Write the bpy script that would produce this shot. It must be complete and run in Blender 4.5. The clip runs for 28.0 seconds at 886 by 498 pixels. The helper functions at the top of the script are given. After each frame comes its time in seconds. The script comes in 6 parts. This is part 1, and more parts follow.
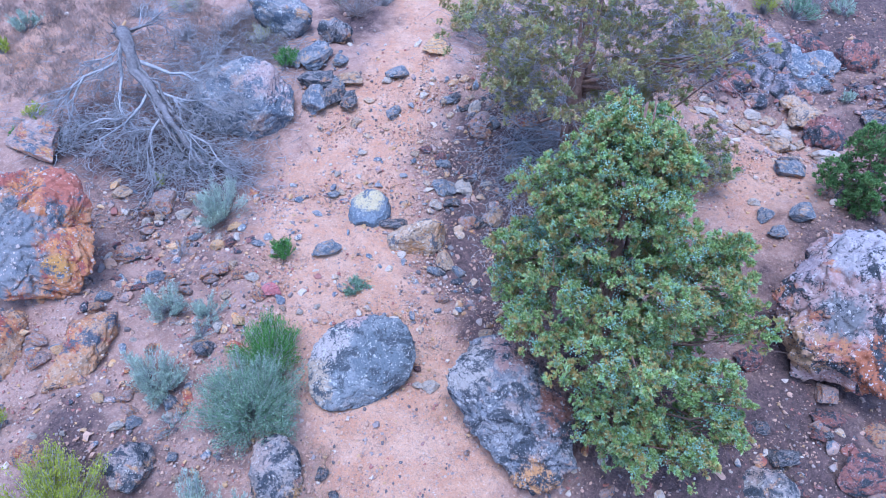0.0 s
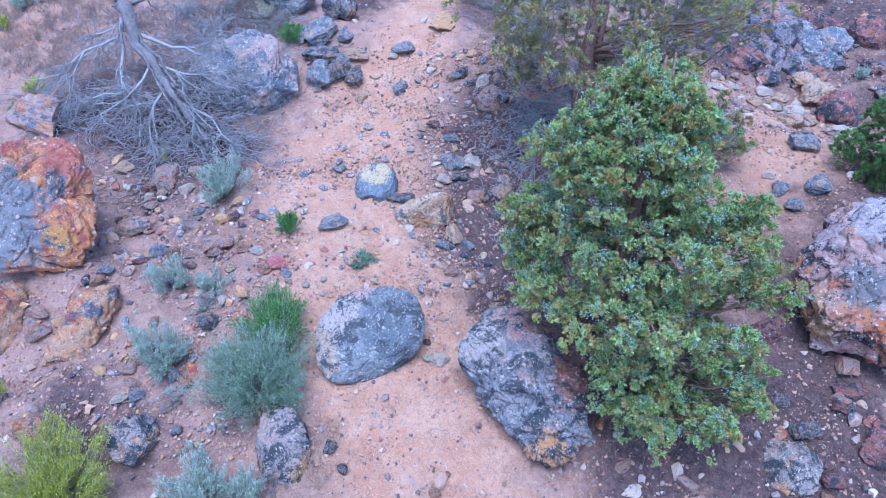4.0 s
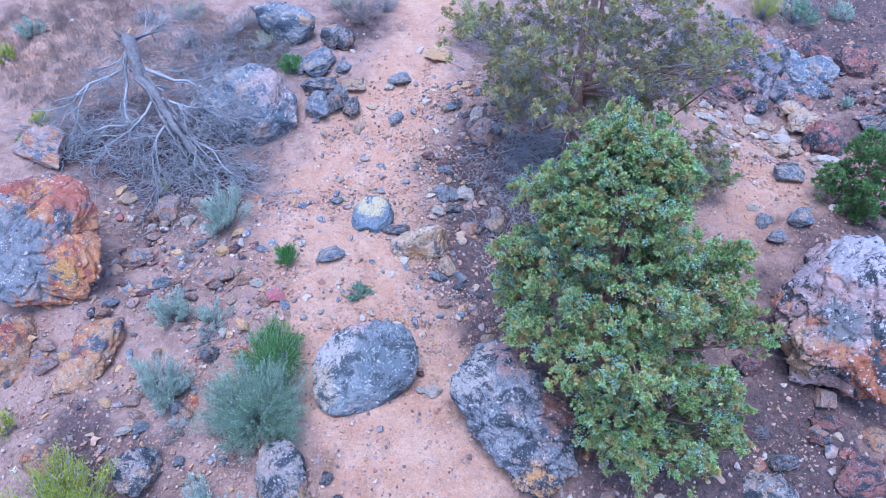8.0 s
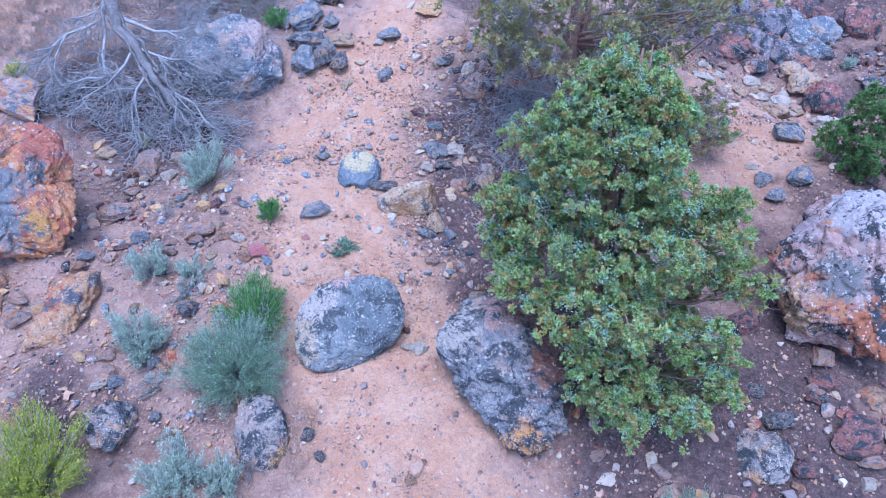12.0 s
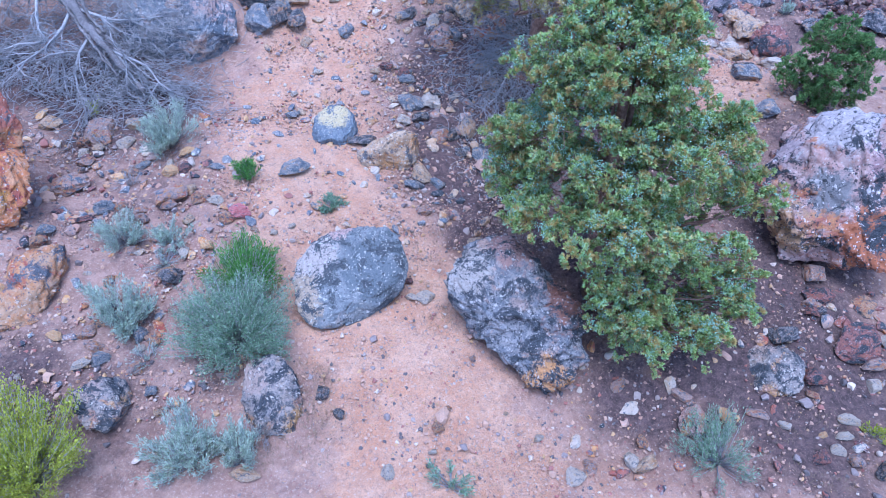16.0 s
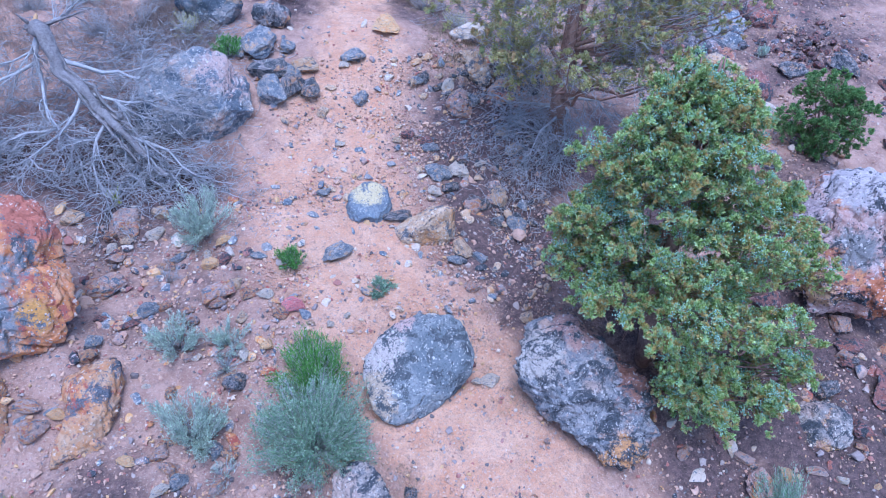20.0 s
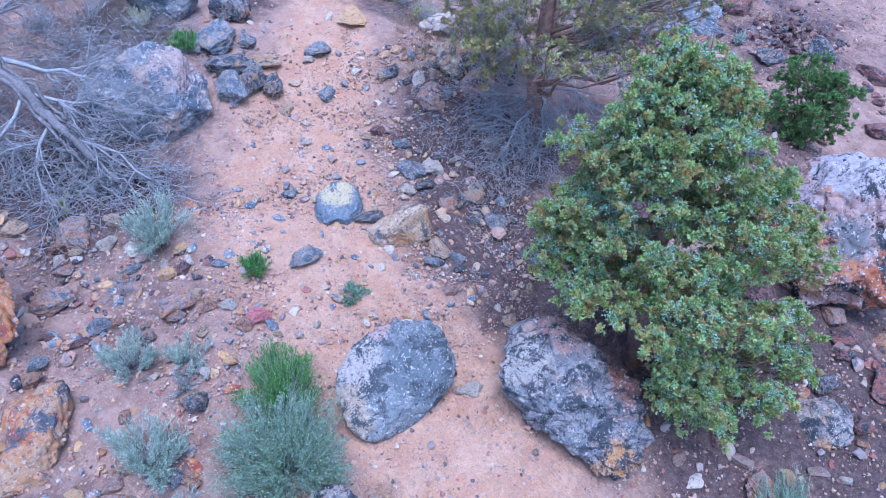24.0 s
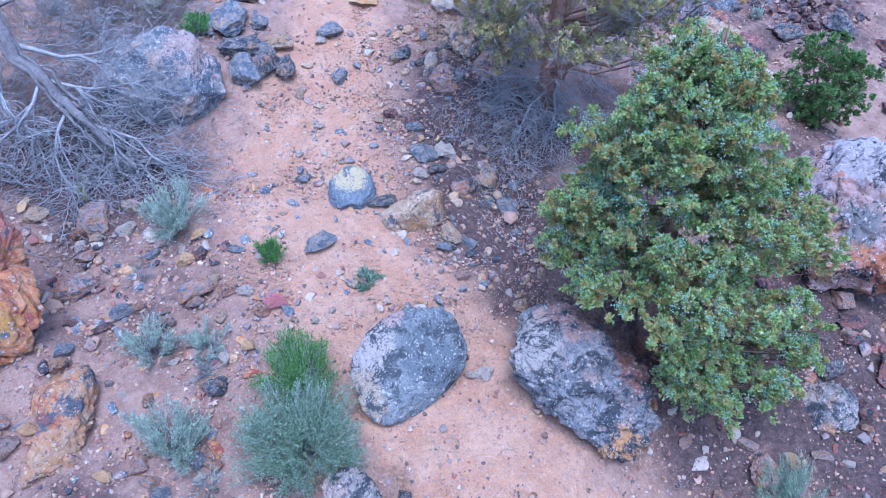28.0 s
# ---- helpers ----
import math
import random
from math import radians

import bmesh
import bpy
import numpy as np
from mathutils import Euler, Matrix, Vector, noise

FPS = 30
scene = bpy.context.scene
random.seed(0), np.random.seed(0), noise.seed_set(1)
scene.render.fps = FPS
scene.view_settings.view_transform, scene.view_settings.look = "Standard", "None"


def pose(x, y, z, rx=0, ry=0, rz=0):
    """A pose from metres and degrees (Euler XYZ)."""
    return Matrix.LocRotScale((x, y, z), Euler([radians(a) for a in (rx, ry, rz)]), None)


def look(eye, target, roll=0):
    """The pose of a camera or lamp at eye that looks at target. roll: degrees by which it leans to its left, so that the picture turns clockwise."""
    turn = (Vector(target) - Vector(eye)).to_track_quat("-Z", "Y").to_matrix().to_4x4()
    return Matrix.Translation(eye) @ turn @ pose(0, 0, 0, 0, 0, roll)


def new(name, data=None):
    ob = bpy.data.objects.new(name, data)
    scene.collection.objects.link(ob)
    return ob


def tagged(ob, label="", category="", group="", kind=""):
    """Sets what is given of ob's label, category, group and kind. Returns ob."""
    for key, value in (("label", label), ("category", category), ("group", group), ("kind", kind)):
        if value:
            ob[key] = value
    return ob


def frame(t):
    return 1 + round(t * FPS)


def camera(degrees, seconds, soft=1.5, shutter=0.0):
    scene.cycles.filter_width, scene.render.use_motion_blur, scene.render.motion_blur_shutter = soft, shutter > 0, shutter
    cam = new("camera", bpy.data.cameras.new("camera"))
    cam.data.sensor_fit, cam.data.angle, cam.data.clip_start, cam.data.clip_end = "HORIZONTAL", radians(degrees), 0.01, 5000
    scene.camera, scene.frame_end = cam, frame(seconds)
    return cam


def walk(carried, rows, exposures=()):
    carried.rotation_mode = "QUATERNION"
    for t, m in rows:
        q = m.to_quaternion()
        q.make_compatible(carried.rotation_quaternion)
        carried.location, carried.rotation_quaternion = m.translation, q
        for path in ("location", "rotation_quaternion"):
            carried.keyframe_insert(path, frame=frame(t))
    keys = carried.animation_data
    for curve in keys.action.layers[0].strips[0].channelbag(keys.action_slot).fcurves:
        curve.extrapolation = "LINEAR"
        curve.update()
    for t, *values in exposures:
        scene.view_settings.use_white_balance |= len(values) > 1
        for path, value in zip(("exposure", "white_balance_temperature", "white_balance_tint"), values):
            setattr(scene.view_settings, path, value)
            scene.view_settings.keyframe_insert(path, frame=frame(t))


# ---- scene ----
import functools

cam = camera(66.6, 28.0, 0.9)
PATH = [
    (0, (0.131, 0.269, 8.83), (0.108, 1.946, 7.74), 0.3),
    (0.5, (0.086, 0.33, 8.932), (0.065, 2.009, 7.845), 0.4),
    (1, (0.027, 0.309, 9.01), (0.005, 1.987, 7.923), 0.3),
    (1.5, (-0.017, 0.266, 9.019), (-0.041, 1.945, 7.932), 0.3),
    (2, (-0.067, 0.254, 9.026), (-0.094, 1.932, 7.939), 0.2),
    (2.5, (-0.113, 0.23, 8.896), (-0.14, 1.908, 7.808), 0.2),
    (3, (-0.108, 0.223, 8.623), (-0.136, 1.903, 7.538), 0.1),
    (3.5, (-0.073, 0.228, 8.326), (-0.101, 1.906, 7.237), 0.0),
    (5.5, (0.106, 0.221, 8.019), (0.078, 1.895, 6.926), 0.0),
    (6, (0.151, 0.189, 8.153), (0.123, 1.866, 7.063), 0.1),
    (6.5, (0.162, 0.152, 8.389), (0.138, 1.829, 7.299), 0.2),
    (7, (0.154, 0.145, 8.657), (0.13, 1.822, 7.568), 0.2),
    (7.5, (0.138, 0.13, 8.908), (0.114, 1.808, 7.82), 0.2),
    (8, (0.092, 0.185, 9.007), (0.067, 1.864, 7.92), 0.2),
    (8.5, (0.033, 0.269, 9.003), (0.011, 1.948, 7.915), 0.3),
    (9, (0.047, 0.326, 8.929), (0.021, 2.003, 7.839), 0.2),
    (9.5, (0.097, 0.333, 8.815), (0.072, 2.01, 7.725), 0.3),
    (10, (0.154, 0.296, 8.695), (0.13, 1.971, 7.603), 0.4),
    (10.5, (0.219, 0.277, 8.591), (0.195, 1.953, 7.5), 0.4),
    (11, (0.292, 0.272, 8.489), (0.268, 1.937, 7.382), 0.5),
    (11.5, (0.322, 0.266, 8.391), (0.303, 1.92, 7.267), 0.6),
    (13.5, (-0.331, 0.271, 7.631), (-0.31, 1.917, 6.495), 1.2),
    (14, (-0.714, 0.256, 7.389), (-0.646, 1.901, 6.253), 1.2),
    (14.5, (-1.05, 0.224, 7.214), (-0.916, 1.865, 6.078), 1.2),
    (15, (-1.212, 0.172, 7.141), (-1.015, 1.808, 6.008), 1.1),
    (15.5, (-1.267, 0.135, 7.129), (-1.048, 1.769, 5.997), 1.0),
    (16, (-1.279, 0.168, 7.107), (-1.057, 1.801, 5.974), 1.0),
    (16.5, (-1.26, 0.255, 7.114), (-1.04, 1.887, 5.98), 0.9),
    (17, (-1.271, 0.443, 7.229), (-1.052, 2.074, 6.093), 0.9),
    (17.5, (-1.317, 0.659, 7.506), (-1.096, 2.29, 6.371), 1.0),
    (18, (-1.443, 0.832, 7.857), (-1.216, 2.464, 6.723), 1.0),
    (18.5, (-1.682, 0.998, 8.186), (-1.445, 2.63, 7.054), 1.2),
    (19, (-2.108, 1.122, 8.371), (-1.819, 2.75, 7.245), 1.4),
    (19.5, (-2.74, 1.271, 8.391), (-2.388, 2.888, 7.268), 1.6),
    (20, (-3.545, 1.416, 8.36), (-3.124, 3.019, 7.241), 1.5),
    (20.5, (-4.219, 1.567, 8.377), (-3.742, 3.156, 7.262), 1.0),
    (21, (-4.562, 1.707, 8.312), (-4.111, 3.306, 7.198), 0.3),
    (21.5, (-4.676, 1.902, 8.137), (-4.267, 3.518, 7.031), -0.4),
    (23.5, (-3.781, 2.05, 7.878), (-3.299, 3.638, 6.763), 0.9),
    (24, (-3.351, 2.083, 7.886), (-2.862, 3.67, 6.771), 1.1),
    (24.5, (-3.207, 2.156, 7.94), (-2.722, 3.745, 6.827), 1.0),
    (25, (-3.16, 2.193, 8.076), (-2.681, 3.785, 6.964), 1.0),
    (25.5, (-3.17, 2.184, 8.207), (-2.698, 3.765, 7.076), 0.9),
    (26, (-3.157, 2.188, 8.325), (-2.697, 3.754, 7.17), 0.8),
    (26.5, (-3.197, 2.237, 8.383), (-2.742, 3.794, 7.213), 0.8),
    (27, (-3.256, 2.252, 8.34), (-2.805, 3.807, 7.167), 0.8),
    (27.5, (-3.316, 2.221, 8.316), (-2.87, 3.771, 7.134), 0.6),
    (28, (-3.341, 2.167, 8.318), (-2.901, 3.706, 7.119), 0.5),
]
walk(cam, [(t, look(eye, target, roll)) for t, eye, target, roll in PATH], [(0, 1.04, 4720, 14), (28, 1.04, 4720, 14)])

# the light: open shade under a clear evening sky
world = bpy.data.worlds.new("sky")
scene.world = world
world.use_nodes = True
SUN_EL, SUN_AZ = 70.0, 190.0
_wn = world.node_tree
sky = _wn.nodes.new("ShaderNodeTexSky")
sky.sky_type = "NISHITA"
sky.sun_disc = False
sky.sun_elevation, sky.sun_rotation = radians(SUN_EL), radians(SUN_AZ)
sky.air_density, sky.dust_density, sky.ozone_density = 1.0, 1.0, 2.0
_bg = next(n for n in _wn.nodes if n.type == "BACKGROUND")
_bg.inputs["Strength"].default_value = 0.135
_wn.links.new(sky.outputs["Color"], _bg.inputs["Color"])

sun_data = bpy.data.lights.new("sun", "SUN")
sun_data.energy, sun_data.angle, sun_data.color = 1.6, radians(40), (1.0, 0.93, 0.9)
sun = new("sun", sun_data)
_el, _az = radians(SUN_EL), radians(SUN_AZ)
sun.matrix_world = look((0, 0, 30), Vector((0, 0, 30)) - Vector((math.sin(_az) * math.cos(_el), math.cos(_az) * math.cos(_el), math.sin(_el))))

# ---- ground form ----
RISES = [(1.5, 17.6, 1.8, 0.66), (9.6, 20.2, 1.8, -0.89), (7.6, 9.9, 1.6, 0.19), (2.6, 7.4, 1.8, -0.59), (-7, 14.2, 2.0, -0.34),
         (-4, 12, 1.6, 0.23), (-6.9, 8.9, 1.6, 0.16), (0, 20, 1.8, 0.53), (9.5, 14.4, 1.8, 0.65), (3, 15.5, 1.6, 0.65), (11, 18.6, 1.5, -0.5),
         (-8.2, 11.35, 1.1, 0.42), (-4.5, 16.7, 1.1, -0.32), (11, 24, 2.5, -0.6), (13, 21.5, 1.8, -0.3), (-4, 19.6, 1.8, 0.3)]


def ground_z(x, y):
    """The hillside's height; far out it turns into an even slope."""
    x, y = np.asarray(x, float), np.asarray(y, float)
    xs, ys = 24 * np.tanh(x / 24), 13 + 24 * np.tanh((y - 13) / 24)
    u, v = xs / 10, (ys - 13) / 10
    z = -0.05 - 0.566 * u + 3.23 * v + 0.02 * u * u - 0.256 * u * v + 0.154 * v * v - 0.024 * u * u * v + 0.114 * u * v * v
    for bx, by, s, k in RISES:
        z = z + k * np.exp(-((x - bx) ** 2 + (y - by) ** 2) / (s * s))
    return z + 0.25 * np.maximum(np.hypot(x, y - 13) - 30, 0) * np.clip((y - 13) / 60, -0.15, 1)


def gz(x, y):
    return float(ground_z(x, y))


def ground_normal(x, y):
    e = 0.25
    return Vector((gz(x - e, y) - gz(x + e, y), gz(x, y - e) - gz(x, y + e), 2 * e)).normalized()


# ---- mesh helpers ----
def tri_mesh(name, verts, tris, material, smooth=True):
    """A triangle mesh from arrays."""
    verts, tris = np.ascontiguousarray(verts, np.float32), np.ascontiguousarray(tris, np.int32)
    me = bpy.data.meshes.new(name)
    me.vertices.add(len(verts))
    me.vertices.foreach_set("co", verts.ravel())
    me.loops.add(tris.size)
    me.loops.foreach_set("vertex_index", tris.ravel())
    me.polygons.add(len(tris))
    me.polygons.foreach_set("loop_start", np.arange(0, tris.size, 3, dtype=np.int32))
    me.polygons.foreach_set("use_smooth", np.full(len(tris), smooth))
    me.update(calc_edges=True)
    me.materials.append(material)
    return me


def part(name, me, parent, label=""):
    ob = new(name, me)
    ob.parent = parent
    return tagged(ob, label=label)


def thing(name, place, label, category, group="", kind=""):
    ob = new(name)
    ob.location = place
    ob.empty_display_size = 0.2
    return tagged(ob, label, category, group, kind)


def ico(level):
    bm = bmesh.new()
    bmesh.ops.create_icosphere(bm, subdivisions=level, radius=1.0)
    v = np.array([p.co[:] for p in bm.verts])
    f = np.array([[q.index for q in p.verts] for p in bm.faces])
    bm.free()
    return v, f


ICO = {k: ico(k) for k in (1, 2, 3, 4, 5, 6, 7)}


OCTA = (np.array([(1, 0, 0), (-1, 0, 0), (0, 1, 0), (0, -1, 0), (0, 0, 1), (0, 0, -1)], float),
        np.array([(0, 2, 4), (2, 1, 4), (1, 3, 4), (3, 0, 4), (2, 0, 5), (1, 2, 5), (3, 1, 5), (0, 3, 5)]))


def tube(points, radii, sides=6):
    """Vertices and triangles of a tapered tube along the points, closed at its ends."""
    pts = [Vector(p) for p in points]
    verts, tris = [], []
    for i, p in enumerate(pts):
        way = (pts[min(i + 1, len(pts) - 1)] - pts[max(i - 1, 0)]).normalized()
        a = way.orthogonal().normalized()
        if abs(way.z) < 0.95:
            a = way.cross(Vector((0, 0, 1))).normalized()
        b = way.cross(a)
        for k in range(sides):
            th = 2 * math.pi * k / sides
            verts.append(p + float(radii[i]) * (math.cos(th) * a + math.sin(th) * b))
    for i in range(len(pts) - 1):
        for k in range(sides):
            q, r = i * sides + k, i * sides + (k + 1) % sides
            tris += [(q, r, q + sides), (r, r + sides, q + sides)]
    n = len(verts)
    verts += [pts[0], pts[-1]]
    for k in range(sides):
        tris += [(n, (k + 1) % sides, k), (n + 1, n - sides + k, n - sides + (k + 1) % sides)]
    return np.array([v[:] for v in verts]), np.array(tris)


def gnarled(vf, depth, along):
    """A limb's mesh, furrowed along its run."""
    v, f = vf
    out = np.empty_like(v)
    for i, p in enumerate(v):
        q = Vector(p)
        out[i] = p + depth * np.array(noise.noise_vector((q - q.dot(along) * 0.88 * along) * 11.0)) + 0.6 * depth * np.array(noise.noise_vector(q * 4.0))
    return out, f


def join(pieces):
    vs, fs, n = [], [], 0
    for v, f in pieces:
        vs.append(v)
        fs.append(np.asarray(f) + n)
        n += len(v)
    return np.concatenate(vs), np.concatenate(fs)


def turns(rng, n, upward=None, spread=0.7):
    """n random turns; with upward, the z axis of each leans about that way."""
    if upward is None:
        z = rng.normal(size=(n, 3))
    else:
        z = np.asarray(upward) + spread * rng.normal(size=(n, 3))
    z /= np.linalg.norm(z, axis=1, keepdims=True)
    a = rng.normal(size=(n, 3))
    x = np.cross(a, z)
    x /= np.linalg.norm(x, axis=1, keepdims=True)
    return np.stack([x, np.cross(z, x), z], -1)


def strewn(template, places, rot, scale):
    """Many copies of a small mesh as one pair of arrays."""
    v, f = template
    n = len(places)
    scale = np.asarray(scale)
    sv = v[None] * (scale[:, None, None] if scale.ndim == 1 else scale[:, None, :])
    out = np.einsum("nij,nvj->nvi", rot, sv) + places[:, None, :]
    tris = f[None] + (np.arange(n) * len(v))[:, None, None]
    return out.reshape(-1, 3), tris.reshape(-1, 3)


# ---- materials ----
def material(name, rough=0.85):
    m = bpy.data.materials.new(name)
    m.use_nodes = True
    nt = m.node_tree
    shader = next(n for n in nt.nodes if n.type == "BSDF_PRINCIPLED")
    shader.inputs["Roughness"].default_value = rough
    shader.inputs["Specular IOR Level"].default_value = 0.25
    return m, nt, shader


def node(nt, kind, values=(), operation="", interpolation_type="", data_type="", blend_type="", attribute_name=""):
    n = nt.nodes.new(kind)
    for key, value in dict(values).items():
        if isinstance(value, bpy.types.NodeSocket):
            nt.links.new(value, n.inputs[key])
        else:
            n.inputs[key].default_value = value
    if data_type:
        n.data_type = data_type
    if blend_type:
        n.blend_type = blend_type
    if operation:
        n.operation = operation
    if interpolation_type:
        n.interpolation_type = interpolation_type
    if attribute_name:
        n.attribute_name = attribute_name
    return n


def noise_of(nt, at, scale, detail=6.0, rough=0.6, distortion=0.0):
    return node(nt, "ShaderNodeTexNoise", {"Vector": at, "Scale": scale, "Detail": detail, "Roughness": rough, "Distortion": distortion}).outputs["Fac"]


def step(nt, value, low, high):
    return node(nt, "ShaderNodeMapRange", {0: value, 1: low, 2: high}, interpolation_type="SMOOTHSTEP").outputs[0]


def times(nt, a, b):
    return node(nt, "ShaderNodeMath", {0: a, 1: b}, operation="MULTIPLY").outputs[0]


def mix(nt, fac, a, b, blend="MIX"):
    n = node(nt, "ShaderNodeMix", data_type="RGBA", blend_type=blend)
    for key, value in ((0, fac), (6, a), (7, b)):
        if isinstance(value, bpy.types.NodeSocket):
            nt.links.new(value, n.inputs[key])
        elif key:
            n.inputs[key].default_value = (*value, 1)
        else:
            n.inputs[key].default_value = value
    return n.outputs[2]


def ramp(nt, fac, stops):
    n = nt.nodes.new("ShaderNodeValToRGB")
    nt.links.new(fac, n.inputs[0])
    r = n.color_ramp
    while len(r.elements) < len(stops):
        r.elements.new(0.5)
    for e, (p, c) in zip(r.elements, stops):
        e.position, e.color = p, (*c, 1)
    return n.outputs[0]


def bump(nt, shader, height, strength, distance):
    nt.links.new(node(nt, "ShaderNodeBump", {"Height": height, "Strength": strength, "Distance": distance}).outputs[0], shader.inputs["Normal"])


def placed(nt, spread=30.0):
    """Local coordinates, moved apart from object to object."""
    at = node(nt, "ShaderNodeTexCoord").outputs["Object"]
    rnd = node(nt, "ShaderNodeObjectInfo").outputs["Random"]
    return node(nt, "ShaderNodeVectorMath", {0: at, 1: times(nt, rnd, spread)}, operation="ADD").outputs[0]


def rock_material(name, body, stain, dark, pale, dark_amount=0.5, stain_amount=0.5, pale_amount=0.5, grain=1.0, tone_patches=()):
    """Weathered rock: two body tones, patches of other tones (place across the face, reach, colour), iron stains, dark
    and pale crusts of lichen.
    """
    m, nt, sh = material(name, 0.92)
    at = placed(nt)
    rough = noise_of(nt, at, 3.2 * grain, 15, 0.78)
    fine = noise_of(nt, at, 21 * grain, 12, 0.85)
    col = mix(nt, step(nt, rough, 0.42, 0.58), body[0], body[1])
    s = 0.62 - 0.26 * stain_amount
    rust = mix(nt, step(nt, noise_of(nt, at, 4 * grain, 10, 0.75), 0.42, 0.58), stain[0], stain[1])
    col = mix(nt, step(nt, noise_of(nt, at, 0.9 * grain, 14, 0.68, 0.5), s, s + 0.07), col, rust)
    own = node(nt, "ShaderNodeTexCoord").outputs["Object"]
    for x, y, reach, tone in tone_patches:
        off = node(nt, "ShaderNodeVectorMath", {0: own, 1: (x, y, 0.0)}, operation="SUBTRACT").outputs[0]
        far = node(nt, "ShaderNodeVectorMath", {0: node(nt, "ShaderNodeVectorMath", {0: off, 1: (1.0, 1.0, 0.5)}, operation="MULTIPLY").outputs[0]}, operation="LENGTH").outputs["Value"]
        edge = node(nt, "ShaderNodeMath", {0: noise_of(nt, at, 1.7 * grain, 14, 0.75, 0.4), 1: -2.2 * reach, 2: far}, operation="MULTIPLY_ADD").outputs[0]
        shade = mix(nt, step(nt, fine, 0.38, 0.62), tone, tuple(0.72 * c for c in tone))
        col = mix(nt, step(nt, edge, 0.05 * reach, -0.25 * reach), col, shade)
    # crusts of lichen: near-black and pale patches, broad and small, with ragged edges
    blot = noise_of(nt, at, 1.5 * grain, 10, 0.68, 0.6)
    wide = noise_of(nt, at, 2.3 * grain, 8, 0.7, 0.5)
    black = mix(nt, step(nt, fine, 0.42, 0.6), dark[0], dark[1])
    d = 0.6 - 0.2 * dark_amount
    edge = node(nt, "ShaderNodeMath", {0: fine, 1: 0.5, 2: blot}, operation="MULTIPLY_ADD").outputs[0]
    col = mix(nt, step(nt, edge, d + 0.25, d + 0.3), col, black)
    for scale, low, tone, amount in ((3.1, 0.65, pale, pale_amount), (3.7, 0.63, black, dark_amount), (9.5, 0.68, pale, pale_amount), (12.0, 0.64, black, dark_amount)):
        crust = noise_of(nt, at, scale * grain, 9, 0.74, 0.7)
        k = low - 0.16 * amount
        col = mix(nt, times(nt, step(nt, crust, k, k + 0.04), 0.7), col, tone)
    for scale, share in ((14.0, 0.16), (31.0, 0.34)):
        wob = node(nt, "ShaderNodeTexNoise", {"Vector": at, "Scale": scale * 1.3 * grain, "Detail": 3.0}).outputs["Color"]
        spot = node(nt, "ShaderNodeVectorMath", {0: wob, 1: (1.1 / (scale * grain),) * 3, 2: at}, operation="MULTIPLY_ADD").outputs[0]
        cell = node(nt, "ShaderNodeTexVoronoi", {"Vector": spot, "Scale": scale * grain, "Randomness": 1.0}).outputs["Color"]
        lot = node(nt, "ShaderNodeSeparateXYZ", {0: cell})
        low = times(nt, step(nt, blot, 0.36, 0.62), 0.95 * share * dark_amount)
        few = node(nt, "ShaderNodeMath", {0: low, 1: lot.outputs[0]}, operation="GREATER_THAN").outputs[0]
        col = mix(nt, times(nt, few, 0.9), col, mix(nt, lot.outputs[2], dark[0], dark[1]))
        low = times(nt, step(nt, wide, 0.4, 0.64), 0.75 * share * pale_amount)
        few = node(nt, "ShaderNodeMath", {0: low, 1: lot.outputs[1]}, operation="GREATER_THAN").outputs[0]
        col = mix(nt, times(nt, few, 0.85), col, pale)
    nt.links.new(col, sh.inputs["Base Color"])
    bump(nt, sh, noise_of(nt, at, 5 * grain, 7, 0.72, 0.5), 1.0, 0.1 / grain)
    return m


BLACK = ((0.035, 0.038, 0.045), (0.11, 0.12, 0.14))
SLATE = ((0.1, 0.12, 0.15), (0.21, 0.24, 0.29))
ROCK_GREY = rock_material("lichen_grey_rock", ((0.28, 0.28, 0.29), (0.42, 0.37, 0.35)), ((0.56, 0.31, 0.14), (0.5, 0.36, 0.27)), SLATE, (0.66, 0.65, 0.63), 0.55, 0.35, 0.45, 1.5)
ROCK_DARK = rock_material("dark_crusted_rock", ((0.22, 0.21, 0.22), (0.36, 0.3, 0.28)), ((0.56, 0.33, 0.14), (0.42, 0.2, 0.14)), BLACK, (0.6, 0.58, 0.56), 0.62, 0.4, 0.35, 1.8)
ROCK_ORANGE = rock_material("iron_orange_rock", ((0.54, 0.27, 0.13), (0.58, 0.38, 0.25)), ((0.38, 0.1, 0.08), (0.6, 0.29, 0.13)), ((0.08, 0.08, 0.1), (0.2, 0.21, 0.24)), (0.68, 0.55, 0.45), 0.38, 0.48, 0.3, 1.5)
ROCK_PINK = rock_material("pink_quartz_rock", ((0.5, 0.29, 0.23), (0.6, 0.42, 0.37)), ((0.55, 0.22, 0.1), (0.58, 0.36, 0.17)), BLACK, (0.76, 0.68, 0.66), 0.3, 0.4, 0.3, 1.2)
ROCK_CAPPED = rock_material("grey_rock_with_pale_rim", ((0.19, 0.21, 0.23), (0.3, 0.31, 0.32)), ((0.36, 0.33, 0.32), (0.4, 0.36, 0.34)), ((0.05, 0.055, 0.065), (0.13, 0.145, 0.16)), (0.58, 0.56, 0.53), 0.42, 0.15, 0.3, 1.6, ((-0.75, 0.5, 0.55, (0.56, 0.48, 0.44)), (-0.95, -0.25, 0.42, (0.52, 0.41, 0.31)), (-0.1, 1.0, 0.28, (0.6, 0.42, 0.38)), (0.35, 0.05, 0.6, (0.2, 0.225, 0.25))))
